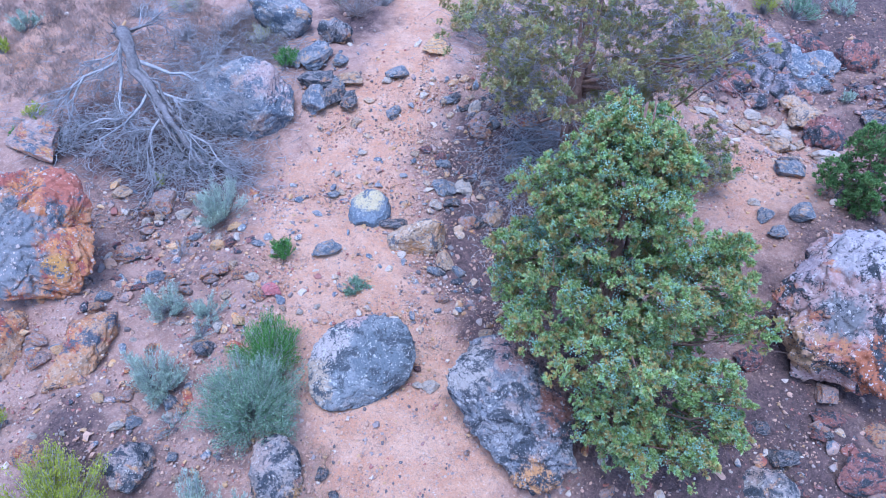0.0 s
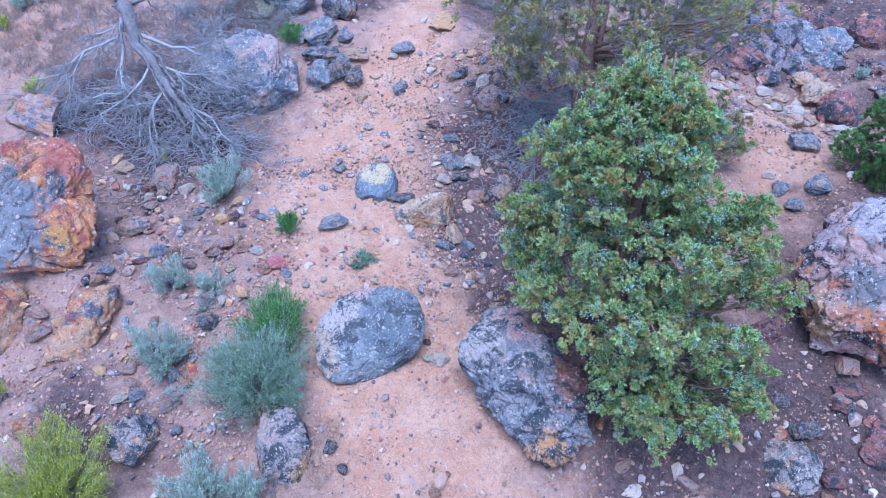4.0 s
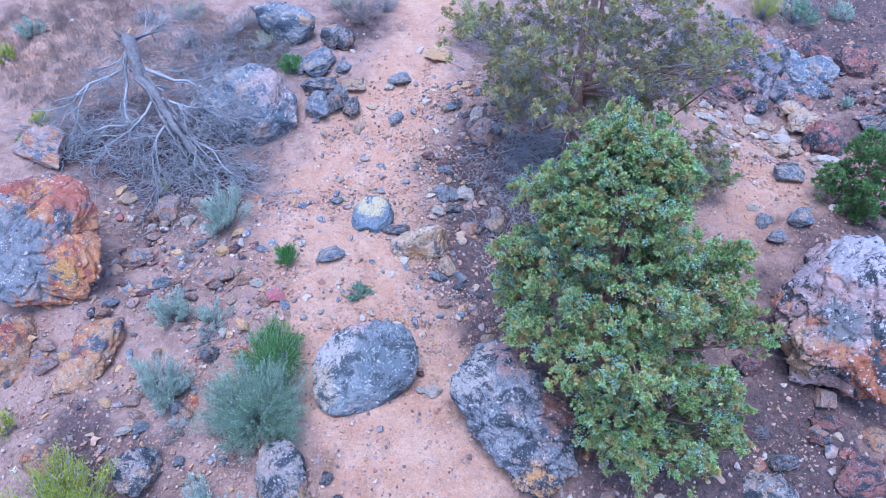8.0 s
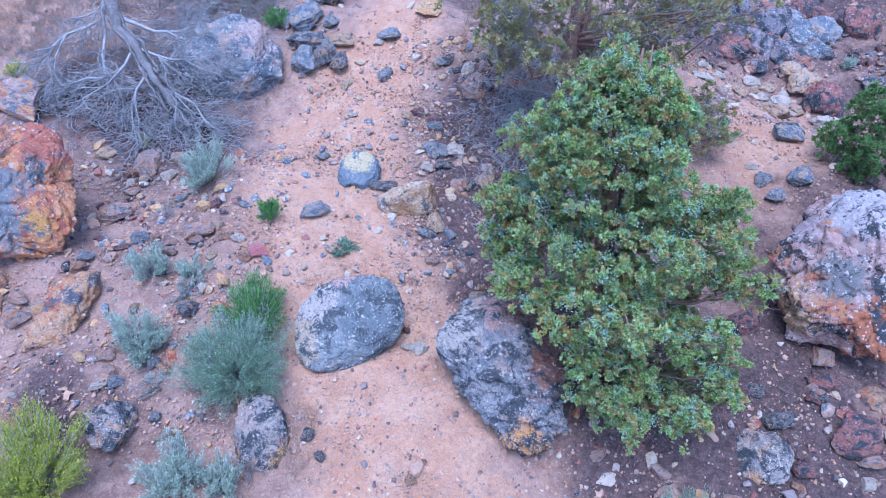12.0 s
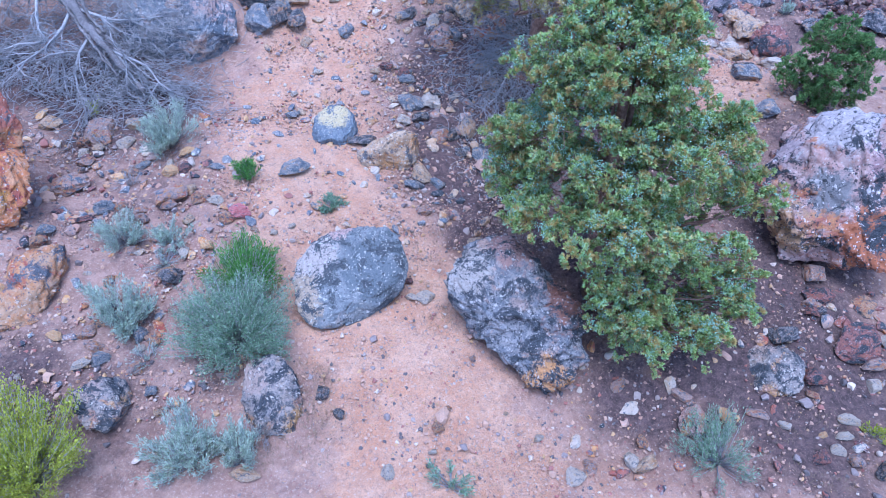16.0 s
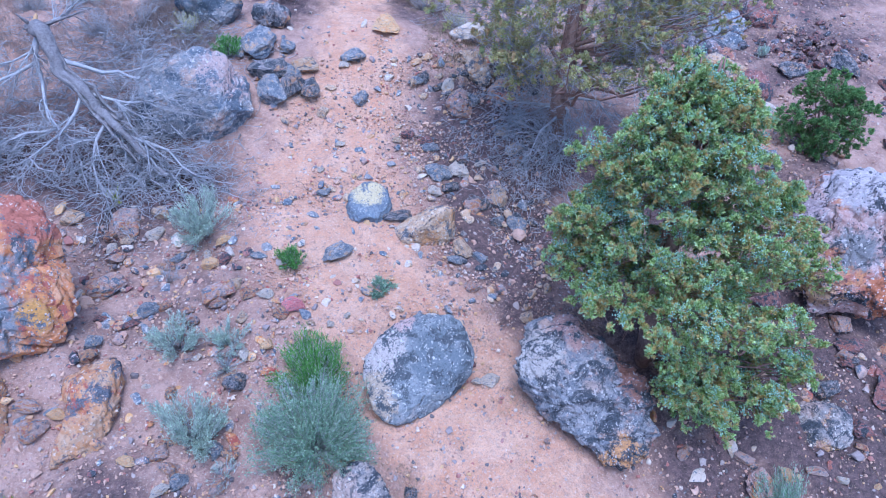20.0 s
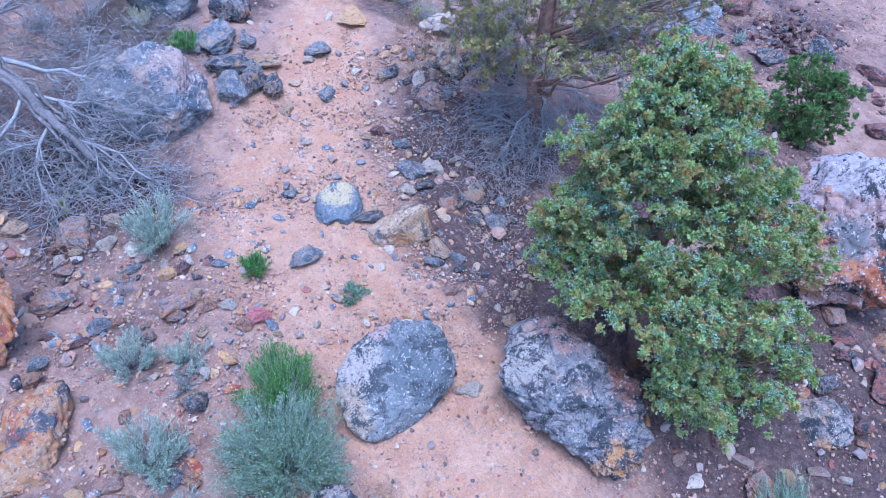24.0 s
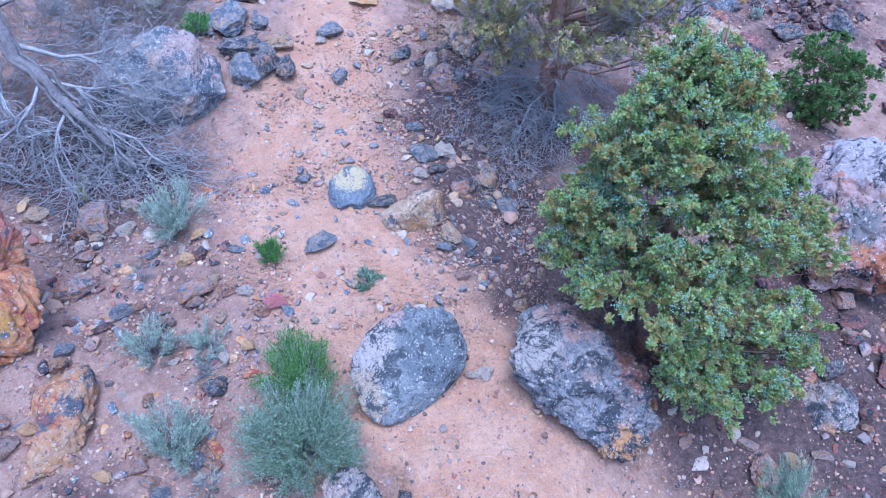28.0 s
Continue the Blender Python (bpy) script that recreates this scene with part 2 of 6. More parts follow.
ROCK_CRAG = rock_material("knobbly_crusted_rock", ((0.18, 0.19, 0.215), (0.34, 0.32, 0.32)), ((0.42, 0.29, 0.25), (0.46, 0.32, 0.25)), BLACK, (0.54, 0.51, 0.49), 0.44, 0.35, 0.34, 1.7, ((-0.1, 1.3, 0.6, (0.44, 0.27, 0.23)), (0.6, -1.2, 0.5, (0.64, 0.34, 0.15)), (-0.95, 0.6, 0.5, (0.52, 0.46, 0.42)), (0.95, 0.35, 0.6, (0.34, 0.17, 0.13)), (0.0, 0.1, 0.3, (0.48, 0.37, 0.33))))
ROCK_PALE_TOP = rock_material("pale_topped_rock", ((0.48, 0.3, 0.27), (0.58, 0.43, 0.4)), ((0.6, 0.29, 0.14), (0.46, 0.18, 0.14)), BLACK, (0.74, 0.69, 0.69), 0.3, 0.46, 0.3, 1.2, ((1.0, -0.8, 0.9, (0.5, 0.19, 0.1)), (-0.75, -0.95, 0.6, (0.6, 0.38, 0.22)), (-0.3, -0.2, 0.6, (0.3, 0.29, 0.3)), (-0.5, 1.1, 0.7, (0.66, 0.59, 0.61)), (0.9, 0.95, 0.75, (0.66, 0.48, 0.46)), (-1.2, 0.3, 0.4, (0.6, 0.48, 0.5)), (0.2, 0.6, 0.4, (0.52, 0.34, 0.35))))
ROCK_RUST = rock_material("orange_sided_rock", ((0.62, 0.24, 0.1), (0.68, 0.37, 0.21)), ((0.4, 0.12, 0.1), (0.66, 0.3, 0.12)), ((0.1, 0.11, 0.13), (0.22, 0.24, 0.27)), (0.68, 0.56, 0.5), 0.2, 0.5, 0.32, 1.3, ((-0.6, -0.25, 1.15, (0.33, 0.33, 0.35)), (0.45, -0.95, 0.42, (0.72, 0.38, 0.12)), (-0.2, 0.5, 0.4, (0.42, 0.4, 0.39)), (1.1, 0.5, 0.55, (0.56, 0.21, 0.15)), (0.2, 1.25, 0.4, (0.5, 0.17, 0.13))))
ROCK_TAN = rock_material("tan_rock", ((0.52, 0.34, 0.21), (0.62, 0.47, 0.34)), ((0.58, 0.31, 0.14), (0.52, 0.33, 0.2)), ((0.09, 0.09, 0.1), (0.2, 0.2, 0.22)), (0.7, 0.64, 0.57), 0.3, 0.45, 0.34, 1.8)
ROCK_RED = rock_material("dark_red_rock", ((0.26, 0.11, 0.1), (0.4, 0.19, 0.16)), ((0.42, 0.13, 0.09), (0.34, 0.17, 0.13)), BLACK, (0.55, 0.47, 0.45), 0.52, 0.4, 0.3, 1.6)
ROCK_MIXED = rock_material("mixed_rock", ((0.42, 0.28, 0.24), (0.54, 0.38, 0.31)), ((0.6, 0.33, 0.14), (0.4, 0.14, 0.11)), SLATE, (0.68, 0.62, 0.57), 0.3, 0.5, 0.3, 1.7)
STONE_PALE = rock_material("pale_stone", ((0.56, 0.45, 0.36), (0.64, 0.55, 0.47)), ((0.58, 0.38, 0.22), (0.54, 0.4, 0.29)), SLATE, (0.7, 0.66, 0.6), 0.16, 0.3, 0.3, 2.0)
STONE_ROSE = rock_material("rose_stone", ((0.62, 0.17, 0.18), (0.68, 0.27, 0.26)), ((0.62, 0.32, 0.28), (0.52, 0.13, 0.14)), SLATE, (0.74, 0.52, 0.5), 0.1, 0.3, 0.3, 2.0)
STONE_YELLOW = rock_material("ochre_stone", ((0.72, 0.41, 0.17), (0.7, 0.48, 0.29)), ((0.68, 0.29, 0.1), (0.68, 0.47, 0.28)), SLATE, (0.74, 0.64, 0.5), 0.1, 0.4, 0.35, 2.0)
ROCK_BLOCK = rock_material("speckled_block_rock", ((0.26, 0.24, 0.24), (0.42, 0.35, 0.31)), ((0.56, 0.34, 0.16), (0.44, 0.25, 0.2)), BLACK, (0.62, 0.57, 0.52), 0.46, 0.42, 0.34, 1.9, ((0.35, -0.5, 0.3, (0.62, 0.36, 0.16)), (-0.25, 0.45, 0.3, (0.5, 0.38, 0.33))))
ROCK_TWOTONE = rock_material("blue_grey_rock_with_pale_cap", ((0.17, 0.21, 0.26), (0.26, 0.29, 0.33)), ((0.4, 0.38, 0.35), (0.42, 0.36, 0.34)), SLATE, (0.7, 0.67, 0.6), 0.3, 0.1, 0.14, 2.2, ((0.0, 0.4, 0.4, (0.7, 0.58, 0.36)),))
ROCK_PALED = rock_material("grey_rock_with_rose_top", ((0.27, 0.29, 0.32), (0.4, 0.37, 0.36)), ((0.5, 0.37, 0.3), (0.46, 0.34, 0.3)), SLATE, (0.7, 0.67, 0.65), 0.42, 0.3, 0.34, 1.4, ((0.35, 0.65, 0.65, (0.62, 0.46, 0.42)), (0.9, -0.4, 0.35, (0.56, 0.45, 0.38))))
LEDGE = rock_material("ledge_rock", ((0.2, 0.2, 0.24), (0.36, 0.29, 0.28)), ((0.5, 0.27, 0.16), (0.38, 0.16, 0.13)), BLACK, (0.62, 0.6, 0.62), 0.55, 0.4, 0.2, 1.3)


def stone_material(name, by_island=False):
    """Loose stones of many colours, each its own."""
    m, nt, sh = material(name, 0.9)
    if by_island:
        rnd = node(nt, "ShaderNodeNewGeometry").outputs["Random Per Island"]
    else:
        rnd = node(nt, "ShaderNodeObjectInfo").outputs["Random"]
    at = placed(nt)
    col = ramp(nt, rnd, [(0.0, (0.15, 0.13, 0.135)), (0.1, (0.5, 0.3, 0.22)), (0.26, (0.62, 0.4, 0.29)), (0.42, (0.33, 0.27, 0.26)), (0.52, (0.56, 0.36, 0.27)), (0.68, (0.4, 0.17, 0.14)), (0.76, (0.46, 0.37, 0.33)), (0.86, (0.62, 0.39, 0.2)), (0.94, (0.7, 0.58, 0.49))])
    col.node.color_ramp.interpolation = "CONSTANT"
    col = mix(nt, times(nt, step(nt, noise_of(nt, at, 8, 6, 0.7), 0.48, 0.62), 0.5), col, (0.27, 0.22, 0.21))
    col = mix(nt, step(nt, noise_of(nt, at, 26, 5, 0.8), 0.58, 0.68), col, (0.5, 0.46, 0.43))
    nt.links.new(col, sh.inputs["Base Color"])
    bump(nt, sh, noise_of(nt, at, 24, 8, 0.7), 0.6, 0.02)
    return m


STONE_MANY = stone_material("loose_stone")
GRAVEL = stone_material("gravel", True)


def soil_material():
    m, nt, sh = material("soil", 0.95)
    at = node(nt, "ShaderNodeTexCoord").outputs["Object"]
    sand = node(nt, "ShaderNodeAttribute", attribute_name="sand").outputs["Fac"]
    duff_shade = node(nt, "ShaderNodeAttribute", attribute_name="duff_shade").outputs["Fac"]
    wob = node(nt, "ShaderNodeMath", {0: noise_of(nt, at, 0.9, 14, 0.74), 1: 0.5}, operation="SUBTRACT").outputs[0]
    sand = node(nt, "ShaderNodeMath", {0: wob, 1: 2.4, 2: sand}, operation="MULTIPLY_ADD").outputs[0]
    duff_shade = node(nt, "ShaderNodeMath", {0: wob, 1: 2.0, 2: duff_shade}, operation="MULTIPLY_ADD").outputs[0]
    earth = mix(nt, step(nt, noise_of(nt, at, 2.2, 15, 0.78), 0.4, 0.6), (0.37, 0.22, 0.17), (0.54, 0.35, 0.275))
    sandy = mix(nt, step(nt, noise_of(nt, at, 1.5, 8, 0.7), 0.35, 0.65), (0.66, 0.34, 0.2), (0.75, 0.47, 0.32))
    # litter and dark soil tone, also used as painted shade beneath the dead tree
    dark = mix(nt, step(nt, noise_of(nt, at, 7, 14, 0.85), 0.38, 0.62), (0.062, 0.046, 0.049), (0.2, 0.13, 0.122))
    worn = step(nt, noise_of(nt, at, 5.0, 12, 0.8), 0.44, 0.58)
    sandy = mix(nt, times(nt, worn, 0.35), sandy, (0.52, 0.3, 0.21))
    col = mix(nt, step(nt, sand, 0.2, 0.85), earth, sandy)
    litter = step(nt, noise_of(nt, at, 9, 14, 0.85, 0.4), 0.52, 0.6)
    col = mix(nt, times(nt, litter, 0.6), col, (0.22, 0.165, 0.155))
    crumb = step(nt, noise_of(nt, at, 34, 10, 0.85, 0.3), 0.5, 0.56)
    col = mix(nt, times(nt, crumb, 0.4), col, (0.36, 0.23, 0.19))
    fleck = step(nt, noise_of(nt, at, 22, 12, 0.85), 0.54, 0.59)
    col = mix(nt, times(nt, fleck, 0.7), col, (0.7, 0.56, 0.48))
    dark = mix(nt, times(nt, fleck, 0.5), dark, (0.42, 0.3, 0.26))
    col = mix(nt, step(nt, duff_shade, 0.25, 0.9), col, dark)
    nt.links.new(col, sh.inputs["Base Color"])
    bump(nt, sh, noise_of(nt, at, 9, 7, 0.72), 0.9, 0.1)
    return m


SOIL = soil_material()


def leaf_material(name, tones, patch, patch_amount=0.5, patch_scale=1.6, fresh=None, crisp=0.14):
    """Foliage: a tone of its own for every sprig, patches of another tone, and sprays of fresh growth."""
    m, nt, sh = material(name, 0.65)
    rnd = node(nt, "ShaderNodeNewGeometry").outputs["Random Per Island"]
    at = node(nt, "ShaderNodeTexCoord").outputs["Object"]
    col = ramp(nt, rnd, [(i / max(len(tones) - 1, 1), c) for i, c in enumerate(tones)])
    s = 0.66 - 0.3 * patch_amount
    col = mix(nt, times(nt, step(nt, noise_of(nt, at, patch_scale, 5, 0.7), s, s + crisp), 0.75), col, patch)
    if fresh:
        col = mix(nt, times(nt, step(nt, noise_of(nt, at, patch_scale * 1.7, 4, 0.65, 0.4), 0.54, 0.6), 0.8), col, fresh)
    spray = step(nt, noise_of(nt, at, 6.0, 6, 0.7), 0.34, 0.66)
    col = mix(nt, 1.0, col, mix(nt, spray, (0.6, 0.6, 0.62), (1.0, 1.0, 0.95)), "MULTIPLY")
    nt.links.new(col, sh.inputs["Base Color"])
    sh.inputs["Subsurface Weight"].default_value = 0.0
    back = node(nt, "ShaderNodeBsdfTranslucent", {"Color": col})
    both = node(nt, "ShaderNodeMixShader", {0: 0.22, 1: sh.outputs[0], 2: back.outputs[0]})
    out = next(n for n in nt.nodes if n.type == "OUTPUT_MATERIAL")
    nt.links.new(both.outputs[0], out.inputs[0])
    return m


LEAF_JUNIPER = leaf_material("juniper_leaf", [(0.19, 0.29, 0.08), (0.38, 0.52, 0.16), (0.53, 0.69, 0.27), (0.63, 0.78, 0.42)], (0.68, 0.45, 0.18), 0.52, 4.6, (0.52, 0.77, 0.52), 0.06)
LEAF_OLIVE = leaf_material("olive_juniper_leaf", [(0.36, 0.34, 0.12), (0.54, 0.51, 0.2), (0.64, 0.6, 0.29), (0.7, 0.63, 0.4)], (0.7, 0.46, 0.26), 0.46, 2.4, (0.46, 0.58, 0.3), 0.08)
LEAF_DEEP = leaf_material("deep_green_leaf", [(0.12, 0.23, 0.09), (0.24, 0.41, 0.14), (0.35, 0.53, 0.2)], (0.4, 0.48, 0.17), 0.4, 2.0)
LEAF_SAGE = leaf_material("sage_leaf", [(0.4, 0.5, 0.4), (0.58, 0.69, 0.56), (0.72, 0.8, 0.69)], (0.36, 0.47, 0.38), 0.4, 4.0)
LEAF_TEAL = leaf_material("teal_leaf", [(0.2, 0.34, 0.22), (0.36, 0.52, 0.35), (0.54, 0.68, 0.51)], (0.3, 0.45, 0.27), 0.4, 3.0)
LEAF_GREEN = leaf_material("broom_leaf", [(0.1, 0.26, 0.06), (0.19, 0.42, 0.1), (0.28, 0.52, 0.15)], (0.28, 0.42, 0.16), 0.3, 3.0)
LEAF_YELLOW = leaf_material("yellow_green_leaf", [(0.36, 0.42, 0.05), (0.54, 0.6, 0.08), (0.66, 0.68, 0.13)], (0.58, 0.52, 0.1), 0.4, 2.5)
LEAF_GRASS = leaf_material("grass_blade", [(0.26, 0.2, 0.12), (0.36, 0.28, 0.18), (0.42, 0.34, 0.25)], (0.24, 0.26, 0.12), 0.25, 0.7)
LEAF_DRY = leaf_material("dry_grass_blade", [(0.36, 0.27, 0.24), (0.5, 0.38, 0.34), (0.58, 0.48, 0.43)], (0.38, 0.29, 0.27), 0.4, 0.7)


def wood_material(name, a, b, c, scale=7.0):
    m, nt, sh = material(name, 0.9)
    at = placed(nt)
    rnd = node(nt, "ShaderNodeNewGeometry").outputs["Random Per Island"]
    col = mix(nt, step(nt, noise_of(nt, at, scale, 8, 0.75, 1.2), 0.36, 0.62), a, b)
    col = mix(nt, times(nt, rnd, 0.6), col, c)
    nt.links.new(col, sh.inputs["Base Color"])
    bump(nt, sh, noise_of(nt, at, scale * 4, 8, 0.75, 1.5), 0.8, 0.02)
    return m


BARK = wood_material("juniper_bark", (0.15, 0.085, 0.065), (0.4, 0.25, 0.19), (0.28, 0.19, 0.16))
DEADWOOD = wood_material("weathered_deadwood", (0.2, 0.19, 0.2), (0.41, 0.4, 0.41), (0.56, 0.55, 0.57))
OLDWOOD = wood_material("old_trunk_wood", (0.09, 0.08, 0.08), (0.33, 0.3, 0.3), (0.24, 0.22, 0.225), 12.0)
CUTWOOD = wood_material("broken_wood", (0.55, 0.32, 0.15), (0.6, 0.4, 0.22), (0.5, 0.3, 0.15))
m, nt, sh = material("juniper_berry", 0.8)
nt.links.new(ramp(nt, node(nt, "ShaderNodeNewGeometry").outputs["Random Per Island"], [(0, (0.2, 0.36, 0.25)), (0.6, (0.31, 0.48, 0.36)), (1, (0.43, 0.6, 0.48))]), sh.inputs["Base Color"])
BERRY = m

# ---- ground ----
def spaced(lo, hi, pace, reach, grow=1.22):
    core = list(np.arange(lo, hi + pace / 2, pace))
    out, d, left, right = pace, pace, [], []
    while out < reach:
        d *= grow
        out += d
        left.insert(0, lo - out)
        right.append(hi + out)
    return np.array(left + core + right)


def build_ground():
    xs, ys = spaced(-15, 18, 0.09, 500), spaced(4.5, 27, 0.09, 500)
    gx, gy = np.meshgrid(xs, ys)
    z = ground_z(gx, gy)
    flat = np.stack([gx.ravel(), gy.ravel(), z.ravel()], -1)
    near = (np.abs(gx.ravel() - 1) < 22) & (np.abs(gy.ravel() - 15) < 17)
    for i in np.nonzero(near)[0]:
        p = Vector((flat[i, 0], flat[i, 1], 0.0))
        flat[i, 2] += 0.075 * noise.fractal(p * 0.9, 0.8, 2.1, 4) + 0.02 * noise.noise(p * 7.0)
    nx, ny = len(xs), len(ys)
    q = (np.arange(ny - 1)[:, None] * nx + np.arange(nx - 1)[None]).ravel()
    tris = np.concatenate([np.stack([q, q + 1, q + nx], -1), np.stack([q + 1, q + nx + 1, q + nx], -1)])
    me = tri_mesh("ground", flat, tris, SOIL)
    x, y = flat[:, 0], flat[:, 1]
    # the washed sandy track that runs down the slope, needle litter under the trees, and shade painted beneath the dead
    # tree's twigs
    mid = np.interp(y, [5, 8, 10, 12, 14, 16, 18, 20, 23], [0.4, -0.3, -1.1, -2.0, -2.6, -2.6, -1.9, -1.2, -0.8])
    half = np.interp(y, [5, 8, 10, 12, 14, 16, 18, 20, 23], [2.6, 1.9, 1.7, 2.1, 1.9, 1.8, 1.7, 1.4, 1.2])
    sand = np.clip(1.45 - np.abs(x - mid) / half, 0, 1.0)
    for bx, by, r, k in ((8.6, 16.6, 2.6, 0.9), (9.0, 18.8, 2.4, 0.8), (2.6, 6.9, 2.2, 0.5), (-12.0, 19.8, 3.2, 0.55), (13.5, 19.5, 3.5, 0.15)):
        sand = np.maximum(sand, k * np.exp(-((x - bx) ** 2 + (y - by) ** 2) / r**2))
    duff_shade = np.zeros_like(x)
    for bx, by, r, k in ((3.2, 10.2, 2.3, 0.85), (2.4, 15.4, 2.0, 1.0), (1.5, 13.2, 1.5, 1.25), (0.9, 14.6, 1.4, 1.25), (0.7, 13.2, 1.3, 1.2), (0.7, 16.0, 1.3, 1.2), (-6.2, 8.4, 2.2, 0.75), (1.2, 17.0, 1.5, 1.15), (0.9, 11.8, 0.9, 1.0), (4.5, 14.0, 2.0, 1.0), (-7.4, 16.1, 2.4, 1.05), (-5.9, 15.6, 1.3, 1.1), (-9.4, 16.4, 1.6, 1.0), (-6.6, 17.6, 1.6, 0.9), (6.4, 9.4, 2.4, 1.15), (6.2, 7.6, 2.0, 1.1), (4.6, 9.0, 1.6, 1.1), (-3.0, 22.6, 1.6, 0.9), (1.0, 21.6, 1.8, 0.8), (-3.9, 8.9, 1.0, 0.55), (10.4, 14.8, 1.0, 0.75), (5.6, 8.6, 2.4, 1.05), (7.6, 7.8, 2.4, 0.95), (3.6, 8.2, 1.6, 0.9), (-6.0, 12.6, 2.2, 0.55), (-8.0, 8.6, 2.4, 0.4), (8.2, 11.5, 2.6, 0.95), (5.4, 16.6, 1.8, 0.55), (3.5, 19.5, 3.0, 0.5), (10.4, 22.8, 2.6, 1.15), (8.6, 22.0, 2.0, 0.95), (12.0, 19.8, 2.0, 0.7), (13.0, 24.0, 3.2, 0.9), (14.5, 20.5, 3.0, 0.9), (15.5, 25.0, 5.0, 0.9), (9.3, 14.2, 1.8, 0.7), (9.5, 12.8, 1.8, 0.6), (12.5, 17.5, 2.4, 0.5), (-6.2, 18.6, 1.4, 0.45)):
        duff_shade = np.maximum(duff_shade, k * np.exp(-((x - bx) ** 2 + (y - by) ** 2) / r**2))
    for name, values in (("sand", sand), ("duff_shade", duff_shade)):
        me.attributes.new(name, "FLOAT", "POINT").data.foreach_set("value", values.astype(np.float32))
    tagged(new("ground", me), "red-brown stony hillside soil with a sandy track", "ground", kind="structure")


build_ground()


# ---- rocks ----
@functools.lru_cache(None)
def rock_form(level, seed, cuts=12, rough=0.05, hollow=0.05, boxy=0.75, cut=(0.66, 0.95), blocks=0.07):
    """A unit rock: a ball squared up, cut by flat faces, then roughened."""
    rng = np.random.default_rng(seed)
    v, f = ICO[level]
    v = np.sign(v) * np.abs(v) ** boxy
    v = v / np.abs(v).max()
    n = rng.normal(size=(cuts, 3))
    n /= np.linalg.norm(n, axis=1, keepdims=True)
    for nn, k in zip(n, rng.uniform(cut[0], cut[1], cuts)):
        over = np.maximum(v @ nn - k, 0)
        v = v - np.outer(over * 0.92, nn)
    v = v / np.abs(v).max(axis=0)
    shift = Vector(rng.uniform(-50, 50, 3))
    out = np.empty_like(v)
    for i, p in enumerate(v):
        q = Vector(p) + shift
        big = noise.noise(q * 1.7)
        crease = abs(noise.noise(q * 2.6 + Vector((9, 4, 1))))
        fine = noise.fractal(q * 3.6, 0.6, 2.1, 6) if level > 2 else noise.noise(q * 4)
        k = 1 + hollow * big * 1.3 - hollow * 0.5 * max(0, 0.08 - crease) / 0.08 + rough * fine * 0.55
        if level > 3:
            for s, a in ((2.2, 1.0), (5.5, 0.4)):
                far, mids = noise.voronoi(q * s)
                lot = noise.cell_vector(mids[0] * 9.7) - Vector((0.5, 0.5, 0.5))
                k += blocks * a * (1.0 * lot.x + 1.3 * (q * s - mids[0]).dot(lot) - 0.7 * max(0.0, 0.12 - (far[1] - far[0])) / 0.12)
        out[i] = p * k
    return out, f


def boulder(name, place, facing, radii, front, back, seed, mat, label, level=6, cuts=18, rough=0.1, hollow=0.06, blocks=0.06, ridge=0.0, strike=(1.0, 1.6, 1.2)):
    """A great rock round place. facing: azimuth and height of the way its broad face looks; radii: its half-widths round that axis;
    ridge: the depth of the weathered ridges, in metres, stretched by strike."""
    v, f = rock_form(level, seed, cuts, rough, hollow, 0.85, (0.55, 0.9), blocks * 1.35)
    th = np.arctan2(v[:, 1], v[:, 0]) % (2 * math.pi)
    flat = np.hypot(v[:, 0], v[:, 1])
    # the outline of the form is evened out, then drawn to the half-widths
    bins = 40
    at = np.minimum((th / (2 * math.pi) * bins).astype(int), bins - 1)
    reach = np.zeros(bins)
    np.maximum.at(reach, at, flat)
    reach = (np.roll(reach, 1) + 2 * reach + np.roll(reach, -1)) / 4
    turn = (np.arange(bins + 2) - 0.5) * 2 * math.pi / bins
    flat = flat / np.interp(th, turn, np.concatenate([reach[-1:], reach, reach[:1]]))
    n = len(radii)
    r = np.interp(th, np.arange(n + 1) * 2 * math.pi / n, list(radii) + [radii[0]])
    v = np.stack([r * flat * np.cos(th), r * flat * np.sin(th), np.where(v[:, 2] > 0, front, back) * v[:, 2]], -1)
    if ridge:
        shift = Vector((seed * 3.1, seed * 1.7, seed * 0.9))
        for i, p in enumerate(v):
            q = Vector((p[0] * strike[0] + 0.6 * p[1], p[1] * strike[1] - 0.4 * p[0], p[2] * strike[2]))
            k = noise.ridged_multi_fractal(q * 0.95 + shift, 0.95, 2.3, 5, 1.0, 2.0) - 1.1 + 0.5 * noise.noise(q * 0.9 - shift)
            v[i] = p + p / max(np.linalg.norm(p), 1e-6) * (ridge * k)
    az, el = radians(facing[0]), radians(facing[1])
    w = Vector((math.cos(az) * math.cos(el), math.sin(az) * math.cos(el), math.sin(el)))
    u = Vector((0, 0, 1)).cross(w).normalized()
    ob = new(name, tri_mesh(name, v, f, mat))
    ob.matrix_world = Matrix.Translation(place) @ Matrix((u, w.cross(u), w)).transposed().to_4x4()
    return tagged(ob, label, "boulder")


